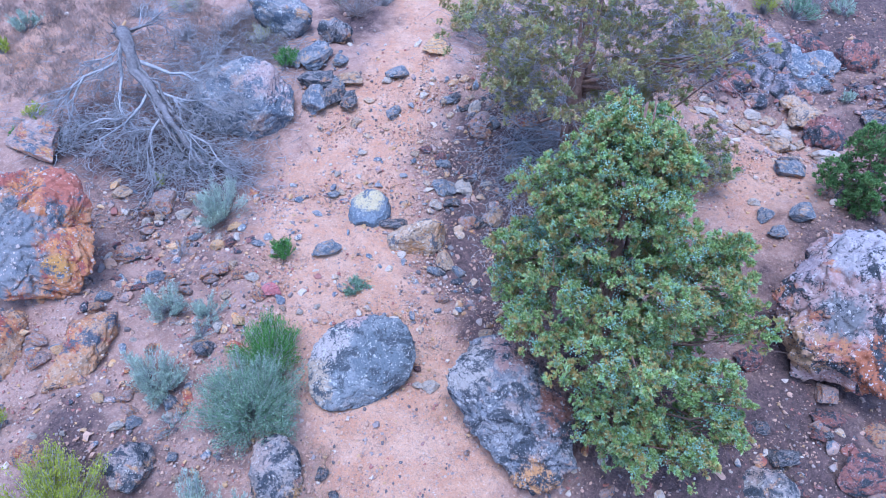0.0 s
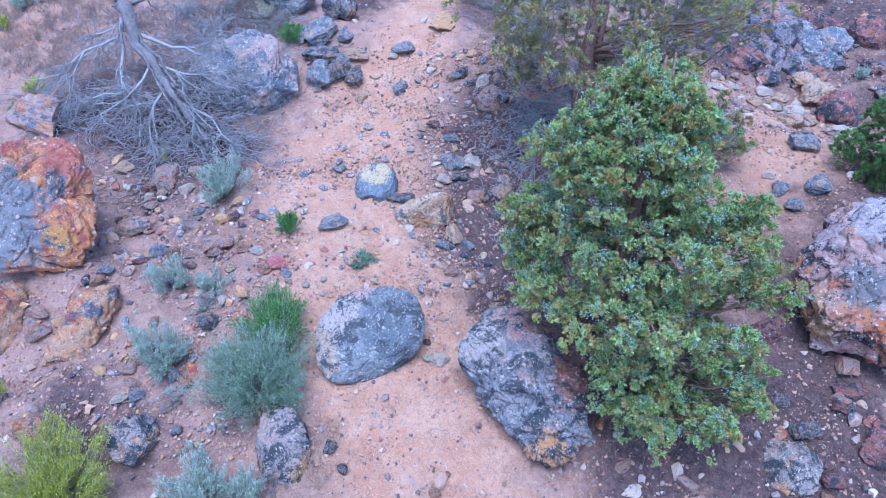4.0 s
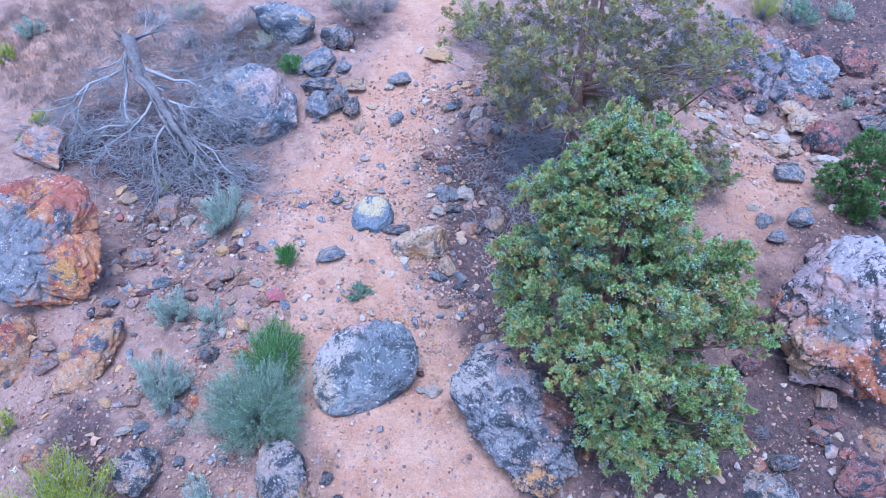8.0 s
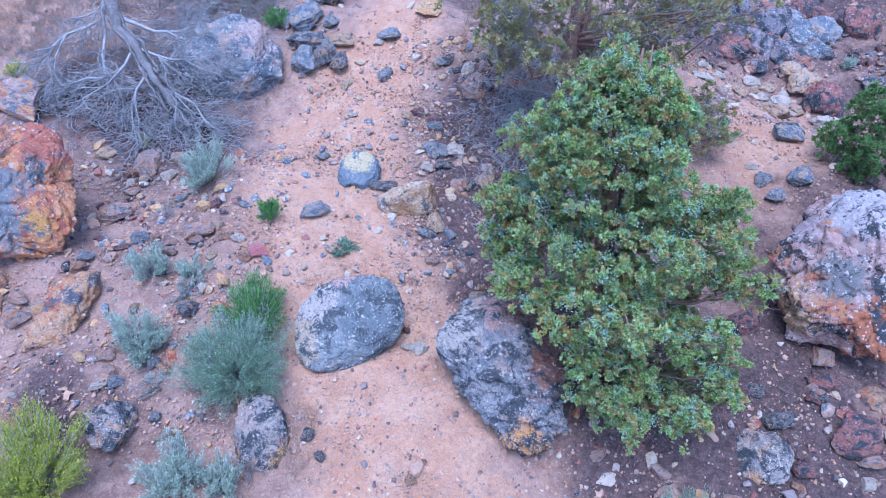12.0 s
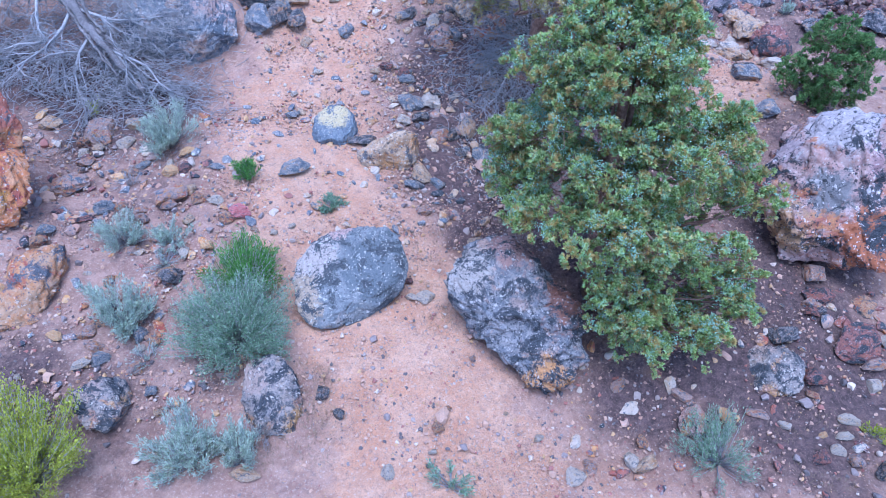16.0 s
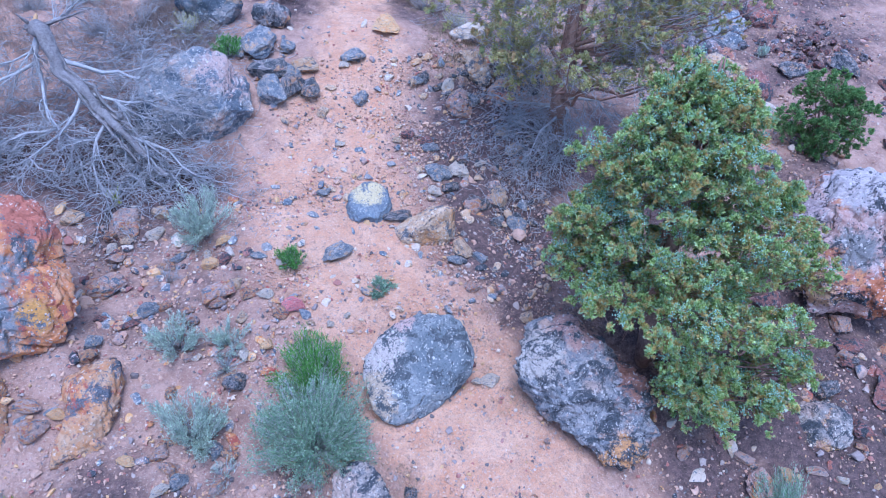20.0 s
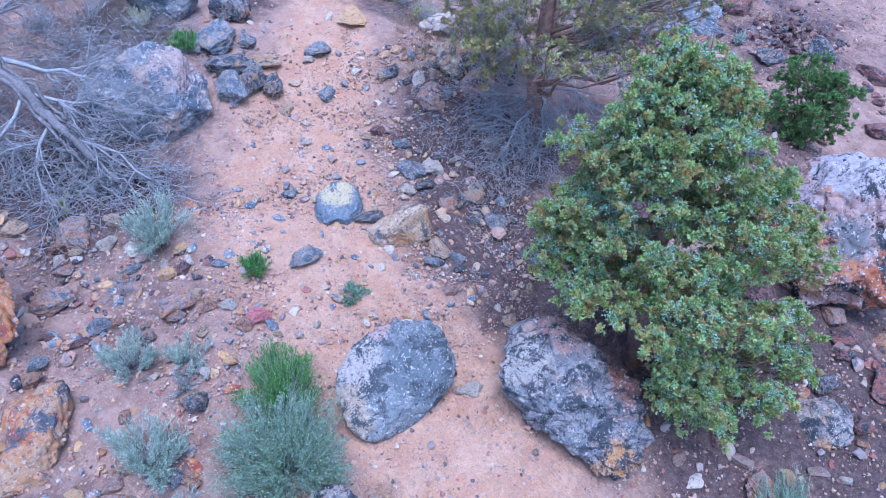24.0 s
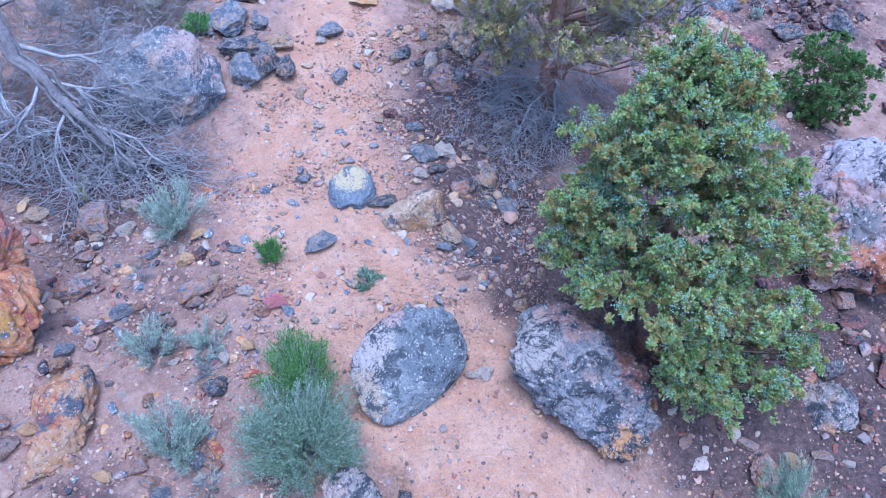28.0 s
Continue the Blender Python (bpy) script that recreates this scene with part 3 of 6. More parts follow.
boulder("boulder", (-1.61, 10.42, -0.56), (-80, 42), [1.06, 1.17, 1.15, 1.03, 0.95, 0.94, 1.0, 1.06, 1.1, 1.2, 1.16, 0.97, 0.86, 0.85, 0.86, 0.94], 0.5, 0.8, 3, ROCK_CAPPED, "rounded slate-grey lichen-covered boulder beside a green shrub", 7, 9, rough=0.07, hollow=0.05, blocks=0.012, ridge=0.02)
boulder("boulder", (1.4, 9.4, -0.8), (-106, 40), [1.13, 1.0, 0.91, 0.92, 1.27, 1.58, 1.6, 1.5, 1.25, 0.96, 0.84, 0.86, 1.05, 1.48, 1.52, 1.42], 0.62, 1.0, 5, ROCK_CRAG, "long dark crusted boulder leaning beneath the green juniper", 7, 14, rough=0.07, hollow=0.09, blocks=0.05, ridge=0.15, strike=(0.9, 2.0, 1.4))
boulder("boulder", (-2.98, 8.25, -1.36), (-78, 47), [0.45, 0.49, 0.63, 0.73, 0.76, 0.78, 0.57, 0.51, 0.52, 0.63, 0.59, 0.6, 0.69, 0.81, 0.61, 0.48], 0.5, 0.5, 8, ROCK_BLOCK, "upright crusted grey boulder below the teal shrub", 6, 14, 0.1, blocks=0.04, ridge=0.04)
boulder("boulder", (-5.53, 8.2, -1.1), (-61, 43), [0.42, 0.46, 0.47, 0.46, 0.45, 0.5, 0.55, 0.5, 0.46, 0.46, 0.41, 0.43, 0.38, 0.33, 0.33, 0.35], 0.34, 0.4, 12, ROCK_BLOCK, "small blocky crusted grey boulder", 6, blocks=0.04, ridge=0.03)
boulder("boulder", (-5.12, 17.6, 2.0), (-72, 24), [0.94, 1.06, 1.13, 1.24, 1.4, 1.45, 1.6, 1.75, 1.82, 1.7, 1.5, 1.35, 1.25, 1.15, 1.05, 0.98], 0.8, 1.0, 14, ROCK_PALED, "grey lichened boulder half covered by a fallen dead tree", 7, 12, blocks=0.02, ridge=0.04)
boulder("boulder", (8.45, 10.95, 0.55), (-133, 25), [1.47, 1.45, 1.42, 1.5, 1.53, 1.62, 1.77, 1.84, 1.75, 1.64, 1.71, 1.95, 1.68, 1.6, 1.8, 1.76], 1.0, 1.5, 17, ROCK_PALE_TOP, "huge pale pink and orange boulder overhanging bare soil", 7, 13, rough=0.08, hollow=0.07, blocks=0.06, ridge=0.09, strike=(1.0, 1.3, 1.0))
boulder("boulder", (5.95, 8.4, -1.82), (-132, 40), [0.67, 0.64, 0.7, 0.61, 0.52, 0.5, 0.54, 0.53, 0.59, 0.58, 0.58, 0.5, 0.44, 0.44, 0.51, 0.63], 0.4, 0.45, 21, ROCK_BLOCK, "low black-crusted boulder on dark soil", 6, 14, 0.1, blocks=0.05, ridge=0.05)
boulder("boulder", (-8.95, 12.1, 1.5), (-52, 26), [1.5, 1.62, 1.57, 1.2, 1.1, 1.1, 1.2, 1.25, 1.2, 1.25, 1.39, 1.47, 1.5, 1.8, 1.63, 1.45], 0.8, 1.5, 23, ROCK_RUST, "huge rust-orange boulder with grey lichen", 7, 24, rough=0.09, hollow=0.05, blocks=0.05, ridge=0.035, strike=(1.5, 0.8, 1.0))
boulder("boulder", (-8.86, 10.4, -0.18), (-48, 34), [0.68, 0.76, 0.78, 0.74, 0.78, 0.61, 0.65, 0.81, 0.75, 0.75, 0.7, 0.64], 0.5, 0.6, 27, ROCK_ORANGE, "rounded orange-grey boulder below a larger one", 5)
boulder("boulder", (-7.23, 10.3, -0.28), (-54, 36), [0.6, 1.08, 0.8, 0.64, 0.36, 0.34, 0.48, 0.99, 0.73, 0.5, 0.4, 0.43], 0.36, 0.5, 29, ROCK_ORANGE, "long low orange and red boulder in stony soil", 5, 14, 0.13, 0.08)
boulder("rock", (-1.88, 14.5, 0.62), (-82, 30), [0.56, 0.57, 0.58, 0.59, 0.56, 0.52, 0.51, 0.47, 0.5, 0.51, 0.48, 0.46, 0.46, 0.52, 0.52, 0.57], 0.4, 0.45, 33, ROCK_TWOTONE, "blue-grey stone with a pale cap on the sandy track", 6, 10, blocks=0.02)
boulder("rock", (-0.82, 13.76, 0.42), (-86, 32), [0.84, 0.86, 0.57, 0.35, 0.28, 0.27, 0.3, 0.38, 0.63, 0.67, 0.65, 0.58, 0.58, 0.6, 0.69, 0.81], 0.5, 0.4, 35, ROCK_TAN, "wedge-shaped tan rock on the sandy track", 6, 12, blocks=0.03, ridge=0.03)
boulder("boulder", (-5.1, 21.3, 3.55), (-76, 13), [0.97, 0.76, 0.58, 0.59, 0.73, 1.04, 0.84, 0.64, 0.59, 0.61, 0.78, 0.84], 0.55, 0.7, 37, ROCK_GREY, "smooth grey boulder with an orange side", 5)
boulder("boulder", (-3.47, 21.02, 3.25), (-80, 15), [0.55, 0.35, 0.31, 0.36, 0.37, 0.5, 0.55, 0.46, 0.42, 0.37, 0.43, 0.54], 0.35, 0.45, 39, ROCK_DARK, "black speckled boulder at the top of the track", 5)
boulder("boulder", (13.56, 22.7, 1.75), (-121, 14), [0.7, 0.71, 0.68, 0.83, 0.9, 0.84, 0.75, 0.67, 0.78, 0.84, 0.89, 0.92], 0.6, 0.7, 41, ROCK_RED, "dark red and black boulder on red soil", 5)
boulder("boulder", (11.15, 18.95, 0.7), (-121, 20), [0.45, 0.4, 0.36, 0.33, 0.4, 0.45, 0.45, 0.38, 0.33, 0.31, 0.41, 0.42], 0.3, 0.4, 43, ROCK_RED, "dark red boulder beside a pale stone", 5)

# ---- plants ----
def needle_tuft(count, seed, length=(0.05, 0.09), width=0.011, fan=0.75):
    """A sprig: narrow folded leaves that fan out from one point."""
    rng = np.random.default_rng(seed)
    pieces = []
    for r in turns(rng, count, (0, 0, 1.0), fan):
        v, t = blade(rng.uniform(*length), width)
        pieces.append((v @ r.T, t))
    return join(pieces)


def blade(length, width):
    """A narrow leaf, folded along its middle."""
    v = np.array([(0, 0, 0), (width, 0.3 * width, length * 0.5), (-width, 0.3 * width, length * 0.5), (0, 0.1 * length, length)])
    return v, np.array([(0, 1, 3), (0, 3, 2)])


TUFTS = [needle_tuft(8, s, (0.035, 0.075), 0.0135, 0.75) for s in (1, 2, 3)]


def foliage(clumps, rng, per, tufts, size, shell=0.55):
    """Sprigs in small rounded sprays over balls (x, y, z, r), facing outwards."""
    pieces = []
    for k, (x, y, z, r) in enumerate(clumps):
        n = max(8, int(per * (r / 0.35) ** 2))
        m = max(3, n // 13)
        d = rng.normal(size=(m, 3))
        d /= np.linalg.norm(d, axis=1, keepdims=True)
        d[:, 2] = np.where(rng.random(m) < 0.75, np.abs(d[:, 2]), d[:, 2])
        mid = d * (r * rng.uniform(shell, 1.05, m))[:, None] * (1.0, 1.0, 0.85)
        own = rng.integers(0, m, n)
        e = rng.normal(size=(n, 3))
        e /= np.linalg.norm(e, axis=1, keepdims=True)
        at = mid[own] + e * (0.07 * rng.random(n) ** 0.5)[:, None] + (x, y, z)
        up = d[own] + 0.7 * e + (0, 0, 0.5)
        pieces.append(strewn(tufts[k % len(tufts)], at, turns(rng, n, up / np.linalg.norm(up, axis=1, keepdims=True), 0.25), size * rng.uniform(0.7, 1.3, n)))
    return join(pieces)


def limb_path(a, b, rng, sag=0.12, steps=5):
    a, b = np.array(a), np.array(b)
    n = np.linalg.norm(b - a)
    pts = [a + (b - a) * i / steps + (rng.normal(size=3) * 0.05 * n * math.sin(math.pi * i / steps)) + (0, 0, -sag * n * math.sin(math.pi * i / steps)) for i in range(steps + 1)]
    return pts


def juniper(name, base, trunk, crown, profile, count, per, leaf, label, seed, clump=(0.24, 0.42), keep=None, berries=0, trunk_r=0.16, limbs=14, wobble=0.22, tuft=1.0, inner=0.5, twigs=0, lobes=()):
    """A juniper: trunk along its points, limbs, and a crown of many sprig clumps inside a profile of (height, radius)."""
    rng = np.random.default_rng(seed)
    root = thing(name, base, label, "tree")
    n = len(trunk)
    pieces = []
    for k, (off, s) in enumerate((((0, 0, 0), 1.0), ((0.09, 0.05, 0), 0.6), ((-0.07, 0.06, 0), 0.5))):
        pts = [np.array(p) + np.array(off) * (1 + 2.0 * i / n) + rng.normal(size=3) * 0.02 for i, p in enumerate(trunk)]
        pieces.append(tube(pts, [trunk_r * s * (1.25 - 1.12 * i / (n - 1)) * rng.uniform(0.9, 1.1) for i in range(n)], 9))
    part("trunk", tri_mesh("trunk", *join(pieces), BARK), root, "fibrous reddish-grey trunk")
    hs, rs = zip(*profile)
    clumps = []
    while len(clumps) < count:
        h = rng.uniform(hs[0], hs[-1])
        r = float(np.interp(h, hs, rs))
        if rng.random() > r / max(rs):
            continue
        a = rng.uniform(0, 2 * math.pi)
        ext = 1 + wobble * noise.noise(Vector((math.cos(a) * 1.6 + seed, math.sin(a) * 1.6, h * 1.3))) * 2
        f = inner + (1 - inner) * rng.random() ** 0.45
        cx, cy = float(np.interp(h, [p[2] for p in trunk], [p[0] for p in trunk])), float(np.interp(h, [p[2] for p in trunk], [p[1] for p in trunk]))
        c = (cx + math.cos(a) * r * f * ext, cy + math.sin(a) * r * f * ext, h)
        if keep and not keep(base[0] + c[0], base[1] + c[1], base[2] + c[2]):
            continue
        clumps.append((*c, rng.uniform(*clump)))
    for x, y, h, r, n in lobes:
        for d in rng.normal(size=(n, 3)) * r * 0.5:
            clumps.append((x + d[0], y + d[1], h + d[2], rng.uniform(*clump)))
    order = sorted(range(len(clumps)), key=lambda i: -math.hypot(clumps[i][0], clumps[i][1]))
    for i in order[:limbs]:
        x, y, z, r = clumps[i]
        h0 = max(trunk[0][2] + 0.15, z - 0.45 * math.hypot(x, y))
        a = [float(np.interp(h0, [p[2] for p in trunk], [p[j] for p in trunk])) for j in range(2)] + [h0]
        pts = limb_path(a, (x, y, z), rng, 0.06)
        part("limb", tri_mesh("limb", *tube(pts, np.linspace(trunk_r * 0.26, 0.01, len(pts)), 6), BARK), root)
    pieces = []
    for x, y, z, r in clumps:
        h0 = max(trunk[0][2] + 0.2, z - 0.4 * math.hypot(x, y))
        a = [float(np.interp(h0, [p[2] for p in trunk], [p[j] for p in trunk])) for j in range(2)] + [h0]
        b = np.array((x, y, z))
        pts = limb_path(np.array(a) * 0.3 + b * 0.7, b, rng, 0.1, 4)
        pieces.append(tube(pts, np.linspace(0.008, 0.004, len(pts)), 4))
        for _ in range(4 + twigs):
            e = b + rng.normal(size=3) * r * (0.8 if twigs == 0 else 1.0)
            w = rng.normal(size=3) * 0.09
            pieces.append(tube([pts[-2], pts[-2] * 0.66 + e * 0.34 + w, pts[-2] * 0.33 + e * 0.67 + w + rng.normal(size=3) * 0.05, e + (0, 0, -0.05)], [0.006, 0.005, 0.004, 0.0025], 3))
    tagged(part("twig_mass", tri_mesh("twig_mass", *join(pieces), DEADWOOD if twigs else BARK), root, "bare grey twigs"), kind="stuff")
    part("crown", tri_mesh("crown", *foliage(clumps, rng, per, TUFTS, tuft), leaf, False), root)
    if berries:
        at, sc = [], []
        rich = [c for c in clumps if rng.random() < 0.62]
        for _ in range(berries):
            x, y, z, r = rich[rng.integers(len(rich))]
            d = rng.normal(size=3)
            d[2] = abs(d[2])
            d /= np.linalg.norm(d)
            p = np.array((x, y, z)) + d * r * rng.uniform(0.75, 1.15)
            for _ in range(16):
                at.append(p + rng.normal(size=3) * 0.045)
                sc.append(rng.uniform(0.009, 0.018))
        tagged(part("berry_mass", tri_mesh("berry_mass", *strewn(OCTA, np.array(at), turns(rng, len(at)), np.array(sc)), BERRY), root, "clusters of pale blue-green berries"), kind="stuff")
    return root


FRONT = (3.0, 10.2, -1.15)


def front_keep(x, y, z):
    """Leaves open the hollow between the leaning boulder and the trunk."""
    if z < gz(x, y) + 0.35 or (z < -0.2 and y > 10):
        return False
    if x < 2.2 and z < 0.85 and (y > 8.85 or x < 2.05):
        return False
    return not (x < 2.75 and y > 8.85 and z < 0.6)


juniper("juniper_tree", FRONT, [(0, 0, -0.3), (0.0, 0.03, 0.8), (0.05, 0.05, 2.0), (0.07, 0.1, 3.4), (0.1, 0.1, 5.2), (0.1, 0.13, 6.2)], None,
        [(-0.6, 1.35), (0.0, 1.5), (0.8, 1.6), (1.7, 1.75), (2.6, 1.8), (3.2, 1.7), (3.7, 1.5), (4.3, 1.35), (4.9, 1.15), (5.4, 0.9), (5.8, 0.6), (6.0, 0.3)], 470, 230, LEAF_JUNIPER,
        "bushy bright green juniper tree with pale blue berries", 4, (0.16, 0.32), front_keep, 1500, 0.15, 16, 0.34, 1.0, 0.3, 0, ((-1.55, 0.5, 2.7, 0.45, 18), (-1.55, 0.2, 3.4, 0.3, 10), (1.8, -0.1, 3.5, 0.45, 18), (2.05, -0.9, 2.7, 0.45, 14), (0.1, 0.0, 5.5, 0.4, 10), (-0.6, 0.2, 4.9, 0.35, 10), (0.7, 0.0, 4.8, 0.4, 10), (0.5, -1.7, 0.2, 0.4, 12), (2.0, -1.6, 1.2, 0.45, 12), (1.2, -1.9, 0.5, 0.35, 10), (1.6, -1.1, 0.35, 0.4, 12), (1.9, -1.0, 1.0, 0.4, 12), (1.0, -1.2, 0.1, 0.4, 10)))
OLD_JUNIPER = juniper("juniper_tree", (3.0, 15.6, gz(3, 15.6)), [(0, 0, -0.3), (-0.05, 0, 0.6), (0.0, 0.05, 1.6), (0.12, 0, 2.8), (0.2, 0.1, 4.5), (0.25, 0.1, 6.2)], None,
        [(1.5, 0.9), (2.1, 2.2), (3.2, 3.0), (4.5, 2.7), (5.6, 1.9), (6.6, 0.7)], 560, 125, LEAF_OLIVE,
        "old sparse olive-green juniper with dead lower branches", 11, (0.13, 0.3), None, 0, 0.2, 14, 0.3, 0.9, 0.2, 3, ((-1.4, -0.7, 3.79 - gz(3, 15.6), 0.5, 30), (2.3, -0.3, 2.9, 0.6, 26), (1.5, -0.6, 2.2, 0.6, 24), (2.9, 0.2, 3.2, 0.6, 24)))
juniper("juniper_tree", (10.4, 15.1, gz(10.4, 15.1)), [(0, 0, -0.2), (0.0, 0.03, 0.5), (0.02, 0.05, 1.2), (0.05, 0.1, 2.0)], None,
        [(0.1, 0.6), (0.5, 0.8), (1.0, 0.92), (1.5, 0.85), (1.85, 0.62), (2.1, 0.2)], 135, 190, LEAF_DEEP, "small round deep green juniper on red soil", 17, (0.14, 0.27), None, 0, 0.08, 8, 0.5, 1.0, 0.2)
juniper("juniper_shrub", (6.3, 16.1, gz(6.3, 16.1)), [(0, 0, -0.1), (0.0, 0.03, 0.5), (0.02, 0.05, 1.3)], None,
        [(0.2, 0.6), (0.6, 0.85), (1.2, 0.6), (1.7, 0.2)], 50, 90, LEAF_OLIVE, "dull olive juniper shrub behind the tree", 19, (0.16, 0.28), None, 0, 0.06, 5, 0.3, 1.0, 0.4, 3)


def shrub(name, x, y, radius, height, stems, leaf, label, seed, leaves=14, leaf_size=(0.05, 0.012), lean=0.9, mode="blade", group=""):
    """A bush: woody stems that fan out from its foot, set with small leaves."""
    rng = np.random.default_rng(seed)
    root = thing(name, (x, y, gz(x, y)), label, "shrub", group)
    n = ground_normal(x, y)
    twig, at, ways = [], [], []
    sprays = [(rng.uniform(0, 2 * math.pi), rng.random() ** 0.55) for _ in range(max(10, stems // 6))]
    for _ in range(stems):
        a, f = sprays[rng.integers(len(sprays))]
        ax, ay = math.cos(a) * f + rng.normal() * 0.09, math.sin(a) * f + rng.normal() * 0.09
        a, f = math.atan2(ay, ax), min(math.hypot(ax, ay), 1.15)
        lump = 1 + 0.3 * noise.noise(Vector((math.cos(a) * f * 4 + seed * 7.3, math.sin(a) * f * 4, 0.5)))
        tip = np.array((math.cos(a) * radius * f, math.sin(a) * radius * f, height * (1 - 0.55 * f * f * lean) * rng.uniform(0.75, 1.1))) * lump
        tip[2] += -(n.x * tip[0] + n.y * tip[1]) / n.z
        foot = rng.normal(size=3) * (0.05, 0.05, 0.0) * radius + (0, 0, -0.05)
        mid = foot * 0.45 + tip * 0.55 + rng.normal(size=3) * 0.05 * radius + (0, 0, -0.08 * height)
        twig.append(tube([foot, mid, tip], [0.007, 0.0045, 0.002], 4))
        for _ in range(leaves):
            k = rng.uniform(0.35, 1.0)
            p = mid + (tip - mid) * (k - 0.35) / 0.65
            at.append(p + rng.normal(size=3) * 0.035 * radius)
            d = tip - mid
            ways.append(d / np.linalg.norm(d) + (0, 0, 0.4))
    part("stem_mass", tri_mesh("stem_mass", *join(twig), DEADWOOD), root)
    at, ways = np.array(at), np.array(ways)
    tpl = blade(leaf_size[0], leaf_size[1]) if mode == "blade" else TUFTS[0]
    s = rng.uniform(0.7, 1.4, len(at)) * (1.0 if mode == "blade" else leaf_size[0])
    part("foliage", tri_mesh("foliage", *strewn(tpl, at, turns(rng, len(at), ways, 0.55), s), leaf, False), root)
    return root


shrub("broom_shrub", -3.5, 10.4, 0.78, 0.72, 460, LEAF_GREEN, "dense rounded bright green broom shrub", 1, 34, (0.06, 0.0065), 0.9)
shrub("rabbitbrush", -3.62, 9.42, 1.08, 0.95, 700, LEAF_TEAL, "bushy teal-green rabbitbrush beside a boulder", 2, 54, (0.036, 0.0085), 0.8)
shrub("sagebrush", -5.45, 14.3, 0.67, 0.68, 195, LEAF_SAGE, "silvery green sagebrush at the edge of the track", 3, 40, (0.06, 0.007), 0.6, group="sagebrushes")
shrub("sagebrush", -5.85, 11.5, 0.50, 0.55, 135, LEAF_SAGE, "silvery sagebrush among loose stones", 4, 34, (0.055, 0.006), 0.6, group="sagebrushes")
shrub("sagebrush", -5.0, 11.35, 0.38, 0.40, 90, LEAF_SAGE, "small grey sagebrush among loose stones", 5, 30, (0.055, 0.006), 0.6, group="sagebrushes")
shrub("sagebrush", -5.6, 9.75, 0.65, 0.61, 195, LEAF_SAGE, "silvery sagebrush on bare soil", 6, 38, (0.06, 0.007), 0.6, group="sagebrushes")
shrub("sagebrush", -4.2, 7.35, 0.69, 0.66, 225, LEAF_SAGE, "wide silvery sagebrush below a boulder", 7, 38, (0.06, 0.007), 0.6, group="sagebrushes")
shrub("sagebrush", -3.4, 7.3, 0.45, 0.55, 120, LEAF_SAGE, "silvery sagebrush below a boulder", 8, 34, (0.06, 0.007), 0.6, group="sagebrushes")
shrub("yellow_bush", -6.5, 7.2, 0.95, 1.0, 420, LEAF_YELLOW, "bright yellow-green leafy bush on bare soil", 9, 60, (0.04, 0.009), 0.5)
shrub("sagebrush", 4.4, 6.9, 0.75, 0.6, 160, LEAF_TEAL, "grey-green brush on rocky soil", 10, 34, (0.055, 0.006), 0.6, group="sagebrushes")


# ---- dead wood ----
def tangle(rng, o, pts, r, depth, twigs, kids=(9, 6, 4), droop=0.05):
    """Side twigs of a bare branch, and theirs in turn; o: where the plant stands."""
    for _ in range(kids[depth]):
        i = rng.integers(1, len(pts))
        d = pts[i] - pts[i - 1]
        length = np.linalg.norm(pts[-1] - pts[0]) * rng.uniform(0.3, 0.62)
        d = d / (np.linalg.norm(d) + 1e-6) * 0.8 + rng.normal(size=3) * 0.75
        p, new_pts = pts[i].copy(), [pts[i].copy()]
        for _ in range(4):
            d = d + rng.normal(size=3) * 0.35
            d[2] -= droop
            d /= np.linalg.norm(d)
            p = p + d * length / 4
            p = np.array((p[0], p[1], max(p[2], gz(p[0] + o[0], p[1] + o[1]) - o[2] + 0.03)))
            new_pts.append(p)
        twigs.append(tube(new_pts, np.linspace(r, r * 0.4, 5), 4 if depth == 0 else 3))
        if depth + 1 < len(kids):
            tangle(rng, o, new_pts, r * 0.62, depth + 1, twigs, kids, droop)


def bough(rng, o, start, way, length, r, depth, twigs, kids=(7, 6), droop=0.05):
    """A dead side branch that runs out and down, with ever finer twigs along it."""
    d, p, pts = np.array(way, float), np.array(start, float), [np.array(start, float)]
    for _ in range(5):
        d = d / np.linalg.norm(d) + rng.normal(size=3) * 0.2 - (0, 0, droop)
        d /= np.linalg.norm(d)
        p = p + d * length / 5
        p = np.array((p[0], p[1], max(p[2], gz(p[0] + o[0], p[1] + o[1]) - o[2] + 0.03)))
        pts.append(p)
    twigs.append(tube(pts, np.linspace(r, r * 0.35, 6), 5 if depth == 0 else 3))
    if depth < len(kids):
        for _ in range(kids[depth]):
            i = int(rng.integers(1, 6))
            way = pts[i] - pts[i - 1]
            way = way / (np.linalg.norm(way) + 1e-6) + rng.normal(size=3) * 0.55
            bough(rng, o, pts[i], way, length * rng.uniform(0.3, 0.55), r * 0.5, depth + 1, twigs, kids, droop)


def bent(pts, rng, o, sway=0.05):
    """The points, taken to the plant's own place, with bends between them."""
    out = []
    for a, b in zip(pts, pts[1:]):
        a, b = np.array(a) - o, np.array(b) - o
        out += [a, (a + b) / 2 + rng.normal(size=3) * sway * np.linalg.norm(b - a)]
    return out + [np.array(pts[-1]) - o]


